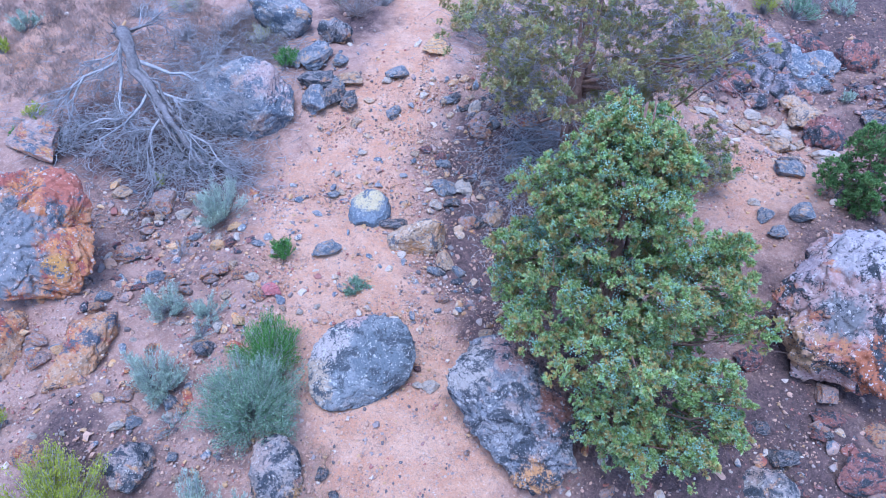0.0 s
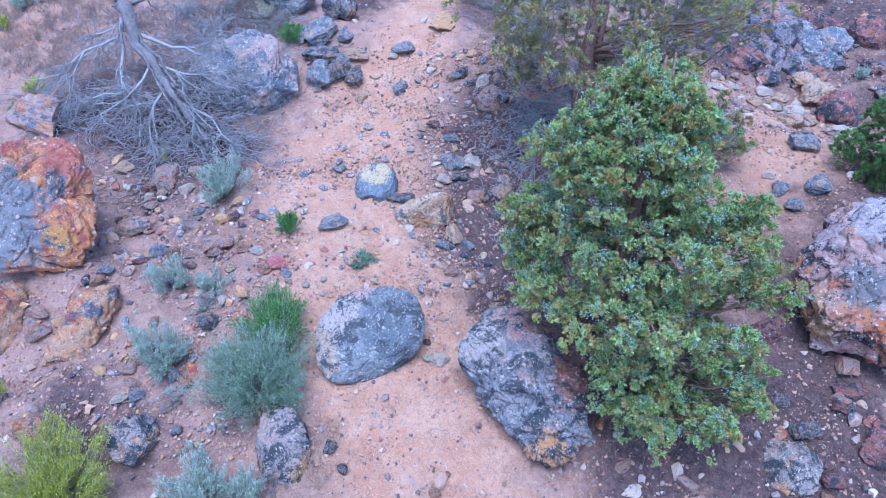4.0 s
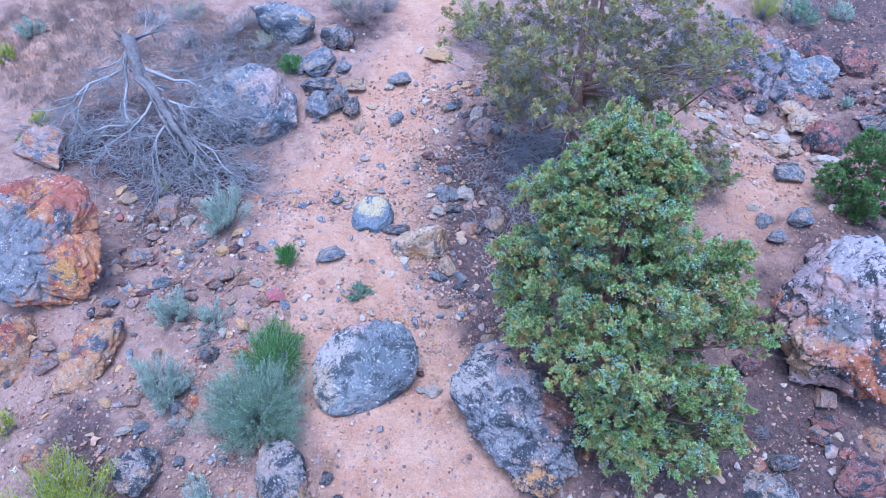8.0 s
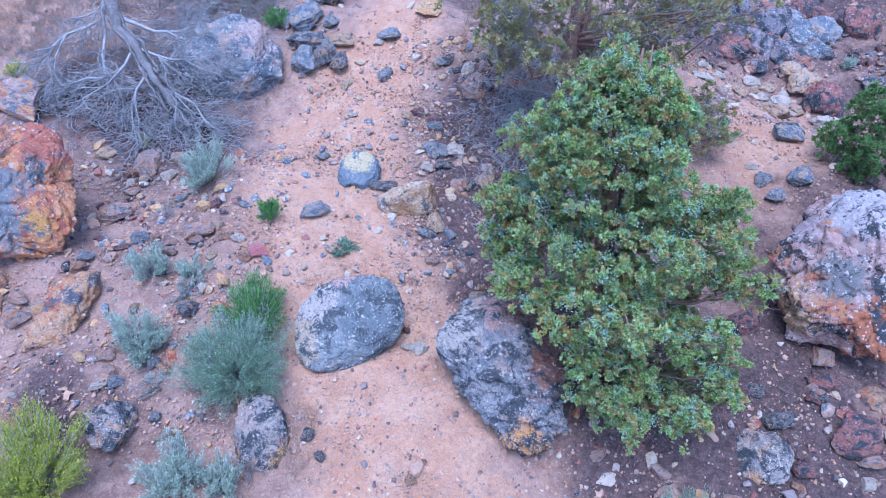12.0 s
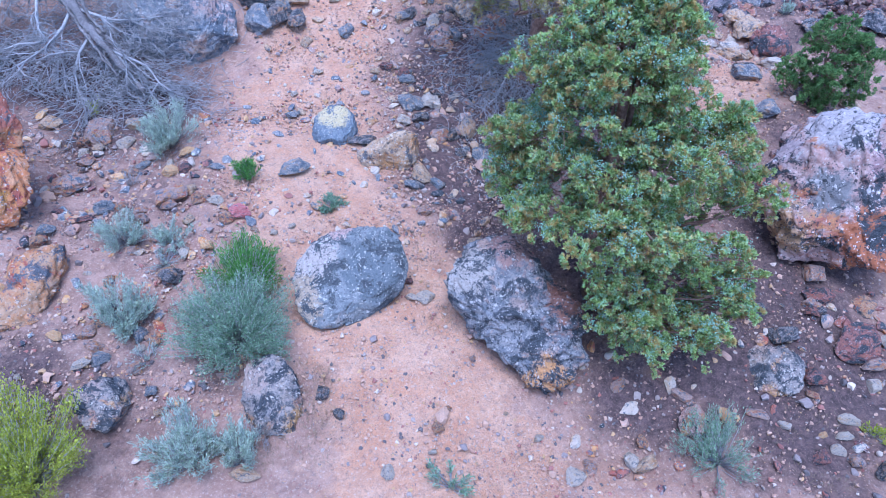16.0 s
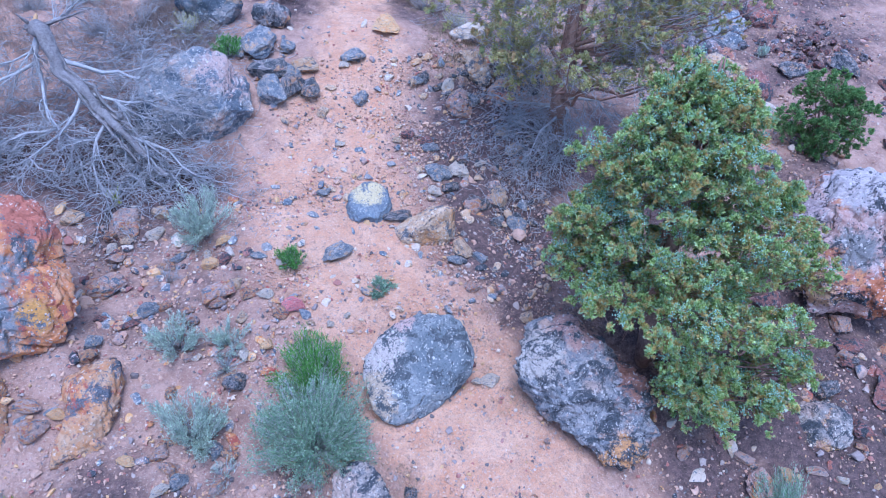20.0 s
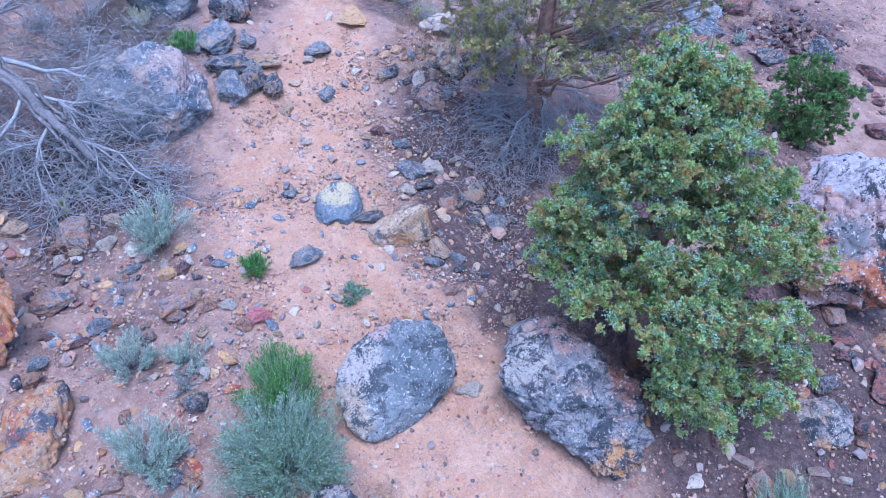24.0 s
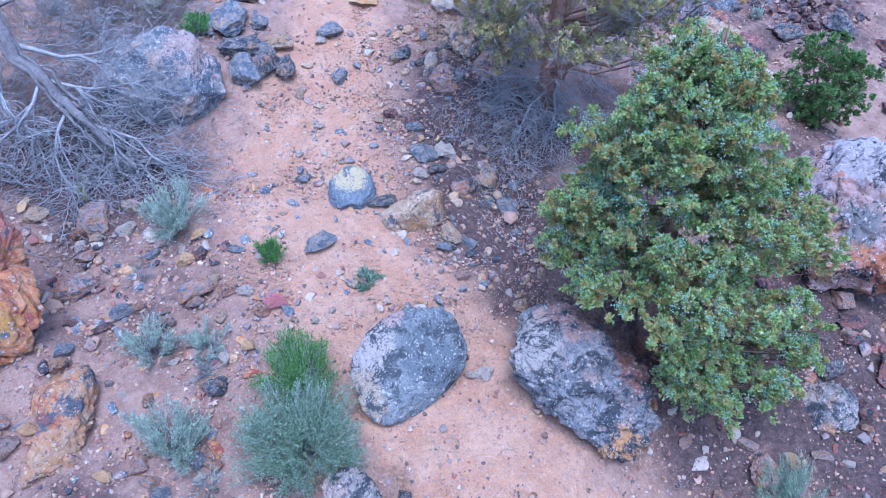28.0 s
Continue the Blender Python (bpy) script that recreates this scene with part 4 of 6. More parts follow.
def dead_tree():
    rng = np.random.default_rng(77)
    root = thing("fallen_tree", (-7.25, 16.4, gz(-7.25, 16.4)), "fallen grey dead tree with a tangle of bare branches", "dead tree")
    o = np.array(root.location)
    line = bent([(-8.5, 17.9, 3.95), (-8.15, 17.4, 3.5), (-7.6, 16.9, 2.85), (-7.15, 16.4, 2.35), (-6.6, 15.95, 1.8), (-6.1, 15.5, 1.3)], rng, o, 0.12)
    fine = [line[i // 4] * (1 - i % 4 / 4) + line[min(i // 4 + 1, len(line) - 1)] * (i % 4 / 4) for i in range(4 * (len(line) - 1) + 1)]
    along = Vector(line[-1] - line[0]).normalized()
    part("trunk", tri_mesh("trunk", *gnarled(tube(fine, np.interp(np.arange(len(fine)), [0, 8, 20, len(fine)], [0.19, 0.14, 0.11, 0.04]), 18), 0.045, along), OLDWOOD), root, "weathered grey-brown trunk")
    for off, lo, hi, r in (((0.13, 0.02, 0.05), 0, 26, 0.06), ((-0.12, -0.06, 0.02), 6, 36, 0.05), ((0.13, 0.12, -0.03), 14, 41, 0.05), ((-0.09, 0.1, 0.05), 18, 41, 0.04), ((0.2, 0.16, 0.0), 22, 41, 0.04), ((-0.2, -0.05, 0.0), 20, 41, 0.035)):
        strand = [fine[i] + np.array(off) * (0.5 + 0.045 * (i - lo)) + rng.normal(size=3) * 0.015 for i in range(lo, hi)]
        part("trunk_strand", tri_mesh("trunk_strand", *gnarled(tube(strand, [r * (1 - 0.6 * i / len(strand)) for i in range(len(strand))], 9), 0.025, along), OLDWOOD), root)
    for k in range(9):
        d = np.array((rng.normal(-0.1, 0.3), rng.normal(0.05, 0.3), rng.uniform(0.05, 0.3)))
        part("splinter", tri_mesh("splinter", *tube([line[0] + rng.normal(size=3) * 0.05, line[0] + d * 0.6, line[0] + d * (rng.uniform(1.0, 1.6) if k % 3 else 0.7)], [0.06, 0.04, 0.01], 5), OLDWOOD if k % 3 else CUTWOOD), root)
    part("broken_end", tri_mesh("broken_end", *tube([line[0] + (-0.12, 0.1, 0.06), line[0] + (0.02, -0.01, 0)], [0.07, 0.14], 7), CUTWOOD), root, "splintered orange-brown break")
    twigs = []
    limbs = [
        [(-8.5, 17.85, 3.8), (-8.6, 17.61, 3.27), (-8.46, 16.98, 2.74), (-8.19, 16.43, 2.19), (-7.88, 16.08, 1.72)],
        [(-8.5, 17.85, 3.75), (-8.66, 17.75, 3.5), (-9.47, 17.51, 3.3)],
        [(-8.6, 17.61, 3.3), (-9.51, 17.38, 2.96), (-9.72, 16.92, 2.52), (-9.44, 16.32, 1.99)],
        [(-8.1, 17.4, 3.4), (-7.29, 17.46, 3.03), (-6.71, 17.43, 2.9), (-5.95, 17.7, 2.8)],
        [(-7.7, 16.95, 2.75), (-8.03, 16.42, 2.27), (-8.63, 16.06, 1.88), (-8.97, 15.88, 1.64)],
        [(-9.51, 17.38, 2.96), (-9.9, 17.0, 2.55), (-10.39, 17.02, 2.4), (-11.15, 17.1, 2.28)],
        [(-8.45, 17.9, 3.9), (-8.2, 18.3, 4.0), (-8.0, 18.7, 4.05)],
        [(-7.15, 16.4, 2.3), (-6.6, 16.05, 1.91), (-6.3, 15.72, 1.44), (-5.84, 15.77, 1.26)],
        [(-7.2, 16.45, 2.35), (-7.58, 15.85, 1.67), (-7.35, 15.23, 1.04)],
        [(-6.9, 16.2, 2.05), (-6.02, 15.92, 1.74), (-5.58, 15.59, 1.19)],
        [(-7.6, 16.9, 2.8), (-6.8, 16.9, 2.5), (-6.1, 17.0, 2.5)],
        [(-8.2, 16.5, 2.2), (-8.9, 16.6, 2.1), (-9.6, 16.3, 1.9)],
    ]
    for k, pts in enumerate(limbs):
        path = bent(pts, rng, o, 0.08)
        part("branch", tri_mesh("branch", *tube(path, np.linspace(0.06 if k in (0, 3) else 0.042, 0.014, len(path)), 6), DEADWOOD), root)
        for _ in range(11):
            i = int(rng.integers(1, len(path)))
            way = path[i] - path[i - 1]
            way = way / (np.linalg.norm(way) + 1e-6) + rng.normal(size=3) * (0.6, 0.6, 0.35) + (0.1, -0.25, 0.0)
            bough(rng, o, path[i], way, rng.uniform(0.6, 1.3), rng.uniform(0.012, 0.022), 0, twigs)
    for _ in range(40):
        at = np.array((rng.normal(-6.5, 0.5), rng.normal(17.1, 0.35), 0.0))
        at[2] = gz(at[0], at[1]) + rng.uniform(0.5, 1.5)
        bough(rng, o, at - o, (rng.uniform(0.1, 1.0), rng.uniform(-0.4, 0.7), rng.uniform(-0.1, 0.4)), rng.uniform(0.6, 1.2), 0.013, 0, twigs)
    tagged(part("branch_mass", tri_mesh("branch_mass", *join(twigs), DEADWOOD), root, "spreading bare grey branches"), kind="stuff")
    twigs = []
    lots = ((800, -7.7, 16.4, 1.4, 0.8, 0.7), (600, -6.2, 17.2, 0.75, 0.65, 1.0), (600, -6.6, 15.7, 0.8, 0.45, 0.5), (620, -6.4, 18.9, 1.1, 0.7, 0.35), (350, -9.6, 16.6, 0.9, 0.5, 0.4), (620, -6.4, 20.4, 1.6, 0.8, 0.3), (350, -9.2, 19.2, 1.4, 0.8, 0.2))
    for count, mx, my, sx, sy, tall in lots:
        for _ in range(count):
            x, y = rng.normal(mx, sx), rng.normal(my, sy)
            p = np.array((x, y, gz(x, y) + tall * rng.uniform(0.02, 1.0) * math.exp(-(((x - mx) / (2 * sx)) ** 2)))) - o
            a, pts, far = rng.uniform(0, 6.28), [p], rng.uniform(0.04, 0.14)
            bend, rise = rng.normal() * 0.3, rng.normal() * 0.4
            for _ in range(5):
                a += bend + rng.normal() * 0.3
                rise -= 0.12
                p = p + np.array((math.cos(a), math.sin(a), rise)) * far
                pts.append(np.array((p[0], p[1], max(p[2], gz(p[0] + o[0], p[1] + o[1]) - o[2] + 0.02))))
            twigs.append(tube(pts, np.linspace(rng.uniform(0.006, 0.014), 0.004, 6), 3))
    tagged(part("dead_twig_mass", tri_mesh("dead_twig_mass", *join(twigs), DEADWOOD), root, "tangle of thin bare twigs"), kind="stuff")


dead_tree()


def dead_boughs(root):
    """Bare grey boughs about the foot of the old juniper."""
    rng = np.random.default_rng(31)
    o = np.array(root.location)
    limbs = [
        [(2.95, 15.6, 2.2), (2.7, 15.8, 2.18), (1.86, 16.07, 2.19), (1.37, 16.75, 2.17)],
        [(2.95, 15.6, 2.1), (2.7, 15.79, 2.13), (1.99, 15.91, 1.91), (1.36, 16.14, 1.66)],
        [(2.9, 15.55, 1.75), (2.41, 15.45, 1.66), (1.9, 15.8, 1.86), (1.61, 15.99, 1.54)],
        [(3.0, 15.55, 2.3), (3.13, 15.4, 2.16), (2.99, 15.1, 1.61), (2.5, 14.52, 0.85)],
        [(3.0, 15.7, 2.6), (2.76, 16.43, 2.81), (2.41, 16.54, 2.58), (2.07, 16.84, 2.28)],
        [(2.9, 15.5, 2.0), (2.3, 15.0, 1.9), (1.9, 14.8, 1.2)],
        [(3.1, 15.6, 2.4), (3.8, 15.3, 2.4), (4.3, 14.9, 2.0)],
    ]
    twigs = []
    for pts in limbs:
        path = bent(pts, rng, o, 0.08)
        part("dead_bough", tri_mesh("dead_bough", *tube(path, np.linspace(0.04, 0.012, len(path)), 6), DEADWOOD), root, "bare grey dead bough")
        tangle(rng, o, path, 0.011, 0, twigs, (10, 7, 5), 0.16)
    for _ in range(750):
        x, y = rng.normal(2.2, 0.7), rng.normal(15.2, 0.7)
        p = np.array((x, y, gz(x, y) + rng.uniform(0.05, 1.1))) - o
        a, pts, bend, rise = rng.uniform(0, 6.28), [p], rng.normal() * 0.75, rng.normal() * 0.4
        for _ in range(5):
            a += bend + rng.normal() * 0.25
            rise -= 0.16
            p = p + np.array((math.cos(a), math.sin(a), rise)) * 0.115
            pts.append(np.array((p[0], p[1], max(p[2], gz(p[0] + o[0], p[1] + o[1]) - o[2] + 0.02))))
        twigs.append(tube(pts, np.linspace(0.008, 0.003, 6), 3))
    tagged(part("dead_twig_mass", tri_mesh("dead_twig_mass", *join(twigs), DEADWOOD), root, "tangle of thin grey twigs"), kind="stuff")


dead_boughs(OLD_JUNIPER)

# ---- stones ----
FORMS = {}


def stone_mesh(kind, mat, level):
    key = (kind, mat.name, level)
    if key not in FORMS:
        v, f = rock_form(level, 200 + kind, 10 + kind % 5, 0.1, 0.06, 0.9, (0.42, 0.85))
        FORMS[key] = tri_mesh("stone", v, f, mat, False)
    return FORMS[key]


stone_count = 0


def stone(x, y, wide, deep, high, turn, mat, label, group="", name="stone", sink=0.3):
    """A loose stone, bedded a little into the slope."""
    global stone_count
    stone_count += 1
    level = 4 if max(wide, deep) > 0.3 else 3 if max(wide, deep) > 0.16 else 2
    ob = new(name, stone_mesh(stone_count % 12, mat, level))
    n = ground_normal(x, y)
    tilt = Vector((0, 0, 1)).rotation_difference(n.lerp(Vector((0, 0, 1)), 0.3)).to_matrix().to_4x4()
    up = high * (0.5 - sink * 0.5) + 0.01
    ob.matrix_world = Matrix.Translation(Vector((x, y, gz(x, y))) + n * up) @ tilt @ pose(0, 0, 0, 0, 0, turn) @ Matrix.Diagonal((wide / 2, deep / 2, high / 2 * 1.25, 1))
    return tagged(ob, label, "stone", group)


stone(-3.94, 19.69, 1.13, 1.29, 0.49, 6, ROCK_GREY, "grey lichened stone clustered low on the upper track")
stone(-4.43, 19.66, 0.57, 0.74, 0.29, 12, ROCK_GREY, "grey lichened stone clustered low on the upper track")
stone(-3.21, 19.77, 0.56, 0.65, 0.26, 15, ROCK_GREY, "grey lichened stone clustered low on the upper track")
stone(-3.82, 18.83, 1.20, 0.82, 0.35, 22, ROCK_DARK, "dark crusted stone clustered low on the upper track")
stone(-2.81, 19.04, 0.75, 0.7, 0.4, 12, ROCK_TAN, "tan angular stone clustered low on the upper track")
stone(-3.64, 18.08, 0.81, 1.21, 0.51, 21, ROCK_GREY, "grey lichened stone clustered low on the upper track")
stone(-3.17, 18.32, 0.64, 0.96, 0.41, -24, ROCK_DARK, "dark crusted stone clustered low on the upper track")
stone(-2.73, 18.24, 0.53, 0.79, 0.33, -2, ROCK_DARK, "dark crusted stone clustered low on the upper track")
stone(-3.18, 18.78, 0.55, 0.64, 0.27, 22, ROCK_GREY, "grey lichened stone clustered low on the upper track")
stone(-0.38, 20.26, 0.79, 0.99, 0.33, 7, STONE_YELLOW, "ochre yellow stone on the sandy track")
stone(-1.42, 19.40, 0.85, 0.65, 0.23, 20, ROCK_GREY, "grey lichened stone on the sandy track")
stone(-1.76, 19.11, 0.30, 0.35, 0.13, -19, STONE_PALE, "pale whitish stone on the sandy track")
stone(-1.52, 17.90, 0.48, 0.53, 0.22, -2, ROCK_GREY, "grey lichened stone on the sandy track")
stone(-2.50, 17.56, 0.35, 0.41, 0.17, -13, ROCK_TAN, "tan angular stone on the sandy track")
stone(-2.25, 16.50, 0.30, 0.22, 0.10, 2, STONE_PALE, "pale whitish stone on the sandy track")
stone(-0.58, 16.59, 0.38, 0.33, 0.15, 4, ROCK_RED, "dark red stone on the sandy track")
stone(-0.83, 16.49, 0.23, 0.27, 0.12, -24, ROCK_TAN, "tan angular stone on the sandy track")
stone(-2.81, 15.00, 0.37, 0.28, 0.14, -14, ROCK_GREY, "grey lichened stone on the sandy track")
stone(-2.78, 15.73, 0.18, 0.20, 0.10, -11, STONE_PALE, "pale whitish stone on the sandy track")
stone(-2.72, 13.29, 0.77, 0.45, 0.25, 21, ROCK_GREY, "grey lichened stone on the sandy track")
stone(-3.73, 11.98, 0.48, 0.36, 0.21, 13, STONE_ROSE, "rose-red stone on the sandy track")
stone(-4.25, 12.31, 0.36, 0.23, 0.13, -17, STONE_PALE, "pale whitish stone on the sandy track")
stone(-4.28, 11.26, 0.30, 0.26, 0.15, 15, STONE_YELLOW, "ochre yellow stone on the sandy track")
stone(-3.09, 11.57, 0.15, 0.18, 0.08, -18, STONE_PALE, "pale whitish stone on the sandy track")
stone(-2.75, 11.75, 0.17, 0.14, 0.08, 6, STONE_PALE, "pale whitish stone on the sandy track")
stone(-0.24, 10.17, 0.44, 0.30, 0.19, -19, STONE_PALE, "pale whitish stone on the sandy track")
stone(-0.52, 10.18, 0.26, 0.18, 0.12, -25, STONE_PALE, "pale whitish stone on the sandy track")
stone(-0.54, 10.53, 0.17, 0.18, 0.09, 19, ROCK_RED, "dark red stone on the sandy track")
stone(-3.45, 11.62, 0.17, 0.12, 0.07, -15, ROCK_TAN, "tan angular stone on the sandy track")
stone(0.84, 17.00, 0.64, 0.96, 0.35, -14, ROCK_MIXED, "mottled brown-grey stone in the dark gravel beside the track")
stone(-0.11, 15.41, 0.43, 0.65, 0.24, 24, ROCK_GREY, "grey lichened stone in the dark gravel beside the track")
stone(0.39, 15.37, 0.40, 0.44, 0.22, 19, STONE_PALE, "pale whitish stone in the dark gravel beside the track")
stone(-0.27, 14.87, 0.28, 0.30, 0.15, -11, STONE_PALE, "pale whitish stone in the dark gravel beside the track")
stone(0.01, 13.18, 0.42, 0.63, 0.23, 23, ROCK_TAN, "tan angular stone in the dark gravel beside the track")
stone(-1.21, 14.24, 0.82, 0.41, 0.15, 2, ROCK_DARK, "dark crusted stone in the dark gravel beside the track")
stone(-5.14, 12.52, 0.73, 0.56, 0.31, 9, ROCK_MIXED, "mottled brown-grey stone on the stony slope")
stone(-7.32, 13.12, 0.84, 0.63, 0.33, -15, ROCK_MIXED, "mottled brown-grey stone on the stony slope")
stone(-6.97, 14.79, 0.82, 0.79, 0.38, 22, ROCK_MIXED, "mottled brown-grey stone on the stony slope")
stone(-8.05, 14.90, 0.56, 0.48, 0.22, 10, ROCK_TAN, "tan angular stone on the stony slope")
stone(-6.33, 14.95, 0.38, 0.46, 0.21, 23, ROCK_TAN, "tan angular stone on the stony slope")
stone(-6.73, 12.15, 0.41, 0.23, 0.13, 20, ROCK_RED, "dark red stone on the stony slope")
stone(-6.66, 12.36, 0.25, 0.19, 0.11, -10, STONE_YELLOW, "ochre yellow stone on the stony slope")
stone(-8.04, 10.17, 0.51, 0.45, 0.26, -7, ROCK_MIXED, "mottled brown-grey stone on the stony slope")
stone(-8.13, 10.54, 0.57, 0.28, 0.16, -17, ROCK_MIXED, "mottled brown-grey stone on the stony slope")
stone(-10.37, 16.01, 1.87, 1.40, 0.56, -18, ROCK_MIXED, "mottled brown-grey stone on the stony slope")
stone(-7.47, 8.30, 0.82, 0.51, 0.31, -22, ROCK_ORANGE, "rusty orange stone on the stony slope")
stone(-4.87, 10.66, 0.47, 0.41, 0.25, -10, ROCK_DARK, "dark crusted stone on the stony slope")
stone(-5.71, 12.28, 0.32, 0.24, 0.13, 5, ROCK_MIXED, "mottled brown-grey stone on the stony slope")
stone(-6.16, 12.48, 0.27, 0.22, 0.12, -25, ROCK_ORANGE, "rusty orange stone on the stony slope")
stone(-4.79, 12.71, 0.35, 0.29, 0.16, 9, ROCK_TAN, "tan angular stone on the stony slope")
stone(-4.72, 11.88, 0.26, 0.34, 0.14, -8, ROCK_TAN, "tan angular stone on the stony slope")
stone(-4.73, 11.15, 0.23, 0.34, 0.12, -10, STONE_PALE, "pale whitish stone on the stony slope")
stone(-5.55, 11.26, 0.21, 0.15, 0.08, 16, STONE_PALE, "pale whitish stone on the stony slope")
stone(-7.12, 13.89, 0.44, 0.32, 0.16, -1, ROCK_MIXED, "mottled brown-grey stone on the stony slope")
stone(-8.25, 13.00, 0.32, 0.28, 0.15, -9, ROCK_TAN, "tan angular stone on the stony slope")
stone(-6.94, 14.35, 0.30, 0.23, 0.12, -1, ROCK_TAN, "tan angular stone on the stony slope")
stone(-5.99, 9.71, 0.32, 0.20, 0.12, 10, ROCK_ORANGE, "rusty orange stone on the stony slope")
stone(-6.40, 10.77, 0.23, 0.15, 0.09, -22, STONE_PALE, "pale whitish stone on the stony slope")
stone(-5.22, 9.27, 0.29, 0.17, 0.11, 24, STONE_PALE, "pale whitish stone on the stony slope")
stone(-7.54, 8.71, 0.20, 0.16, 0.10, -24, STONE_PALE, "pale whitish stone on the stony slope")
stone(-5.94, 13.72, 0.43, 0.21, 0.09, 12, ROCK_GREY, "grey lichened stone on the stony slope")
stone(-5.33, 13.66, 0.20, 0.29, 0.11, 17, STONE_PALE, "pale whitish stone on the stony slope")
stone(-4.36, 13.38, 0.46, 0.23, 0.10, -24, ROCK_GREY, "grey lichened stone on the stony slope")
stone(10.89, 18.28, 0.95, 0.80, 0.33, 14, STONE_PALE, "pale whitish stone on the red slope below the outcrop")
stone(9.17, 16.81, 0.83, 1.04, 0.45, -7, ROCK_GREY, "grey lichened stone on the red slope below the outcrop")
stone(8.76, 14.66, 0.72, 0.72, 0.35, 4, ROCK_GREY, "grey lichened stone on the red slope below the outcrop")
stone(7.95, 14.89, 0.41, 0.60, 0.22, -25, ROCK_GREY, "grey lichened stone on the red slope below the outcrop")
stone(8.07, 14.31, 0.49, 0.44, 0.22, -23, ROCK_GREY, "grey lichened stone on the red slope below the outcrop")
stone(7.83, 15.39, 0.35, 0.29, 0.14, -16, STONE_PALE, "pale whitish stone on the red slope below the outcrop")
stone(9.72, 19.85, 0.51, 0.40, 0.16, 23, STONE_PALE, "pale whitish stone on the red slope below the outcrop")
stone(10.26, 19.64, 0.82, 0.75, 0.30, -15, STONE_PALE, "pale whitish stone on the red slope below the outcrop")
stone(9.58, 18.43, 0.85, 0.88, 0.37, 13, ROCK_TAN, "tan angular stone on the red slope below the outcrop")
stone(8.84, 19.50, 0.61, 0.68, 0.27, 21, ROCK_TAN, "tan angular stone on the red slope below the outcrop")
stone(8.20, 19.04, 0.59, 0.55, 0.22, 22, ROCK_TAN, "tan angular stone on the red slope below the outcrop")
stone(9.95, 20.31, 0.64, 0.56, 0.22, -8, ROCK_TAN, "tan angular stone on the red slope below the outcrop")
stone(10.20, 19.00, 0.38, 0.36, 0.15, -7, STONE_PALE, "pale whitish stone on the red slope below the outcrop")
stone(7.52, 19.46, 0.59, 0.47, 0.18, 1, STONE_PALE, "pale whitish stone on the red slope below the outcrop")
stone(7.86, 19.38, 0.48, 0.41, 0.16, 14, STONE_PALE, "pale whitish stone on the red slope below the outcrop")
stone(8.37, 20.10, 0.42, 0.41, 0.16, -20, STONE_PALE, "pale whitish stone on the red slope below the outcrop")
stone(11.04, 20.24, 1.11, 1.07, 0.40, 12, ROCK_TAN, "tan angular stone on the red slope below the outcrop")
stone(9.55, 20.50, 0.60, 0.51, 0.20, 15, STONE_PALE, "pale whitish stone on the red slope below the outcrop")
stone(8.94, 19.03, 0.41, 0.35, 0.14, 18, ROCK_MIXED, "mottled brown-grey stone on the red slope below the outcrop")
stone(9.71, 17.59, 0.43, 0.42, 0.18, -23, ROCK_TAN, "tan angular stone on the red slope below the outcrop")
stone(7.74, 10.22, 0.45, 0.65, 0.25, -21, ROCK_MIXED, "mottled brown-grey stone on dark soil below the great boulder")
stone(7.54, 9.68, 0.77, 0.45, 0.25, -18, ROCK_RED, "dark red stone on dark soil below the great boulder")
stone(7.92, 8.70, 1.27, 0.90, 0.52, 9, ROCK_RED, "dark red stone on dark soil below the great boulder")
stone(7.77, 7.87, 0.40, 0.30, 0.18, 25, STONE_PALE, "pale whitish stone on dark soil below the great boulder")
stone(5.73, 7.32, 0.27, 0.17, 0.11, -17, STONE_PALE, "pale whitish stone on dark soil below the great boulder")
stone(5.36, 7.56, 0.45, 0.24, 0.15, -23, ROCK_MIXED, "mottled brown-grey stone on dark soil below the great boulder")
stone(4.30, 7.52, 0.72, 0.68, 0.40, 24, ROCK_PINK, "pinkish rock on dark soil below the great boulder")
stone(4.83, 7.62, 0.24, 0.37, 0.13, 2, STONE_YELLOW, "ochre yellow stone on dark soil below the great boulder")
stone(6.73, 7.02, 0.35, 0.18, 0.10, -5, STONE_PALE, "pale whitish stone on dark soil below the great boulder")
stone(6.47, 6.77, 0.28, 0.24, 0.15, -13, STONE_PALE, "pale whitish stone on dark soil below the great boulder")
stone(6.36, 7.06, 0.21, 0.12, 0.08, 5, STONE_YELLOW, "ochre yellow stone on dark soil below the great boulder")
stone(6.70, 8.11, 0.48, 0.44, 0.26, 16, ROCK_RED, "dark red stone on dark soil below the great boulder")
stone(6.49, 8.95, 0.61, 0.45, 0.27, -2, ROCK_DARK, "dark crusted stone on dark soil below the great boulder")
stone(6.43, 11.04, 0.78, 0.66, 0.36, -4, ROCK_RED, "dark red stone on dark soil below the great boulder")
stone(8.49, 9.48, 0.66, 0.53, 0.29, -22, ROCK_ORANGE, "rusty orange stone on dark soil below the great boulder")
stone(1.43, 7.61, 0.24, 0.15, 0.10, 21, STONE_PALE, "pale whitish stone at the foot of the slope")
stone(3.00, 7.23, 0.30, 0.36, 0.16, -23, STONE_PALE, "pale whitish stone at the foot of the slope")
stone(3.31, 7.50, 0.21, 0.32, 0.12, -0, ROCK_ORANGE, "rusty orange stone at the foot of the slope")
stone(3.27, 7.07, 0.57, 0.29, 0.19, 17, ROCK_TAN, "tan angular stone at the foot of the slope")
stone(1.95, 6.97, 0.37, 0.38, 0.20, -18, STONE_PALE, "pale whitish stone at the foot of the slope")
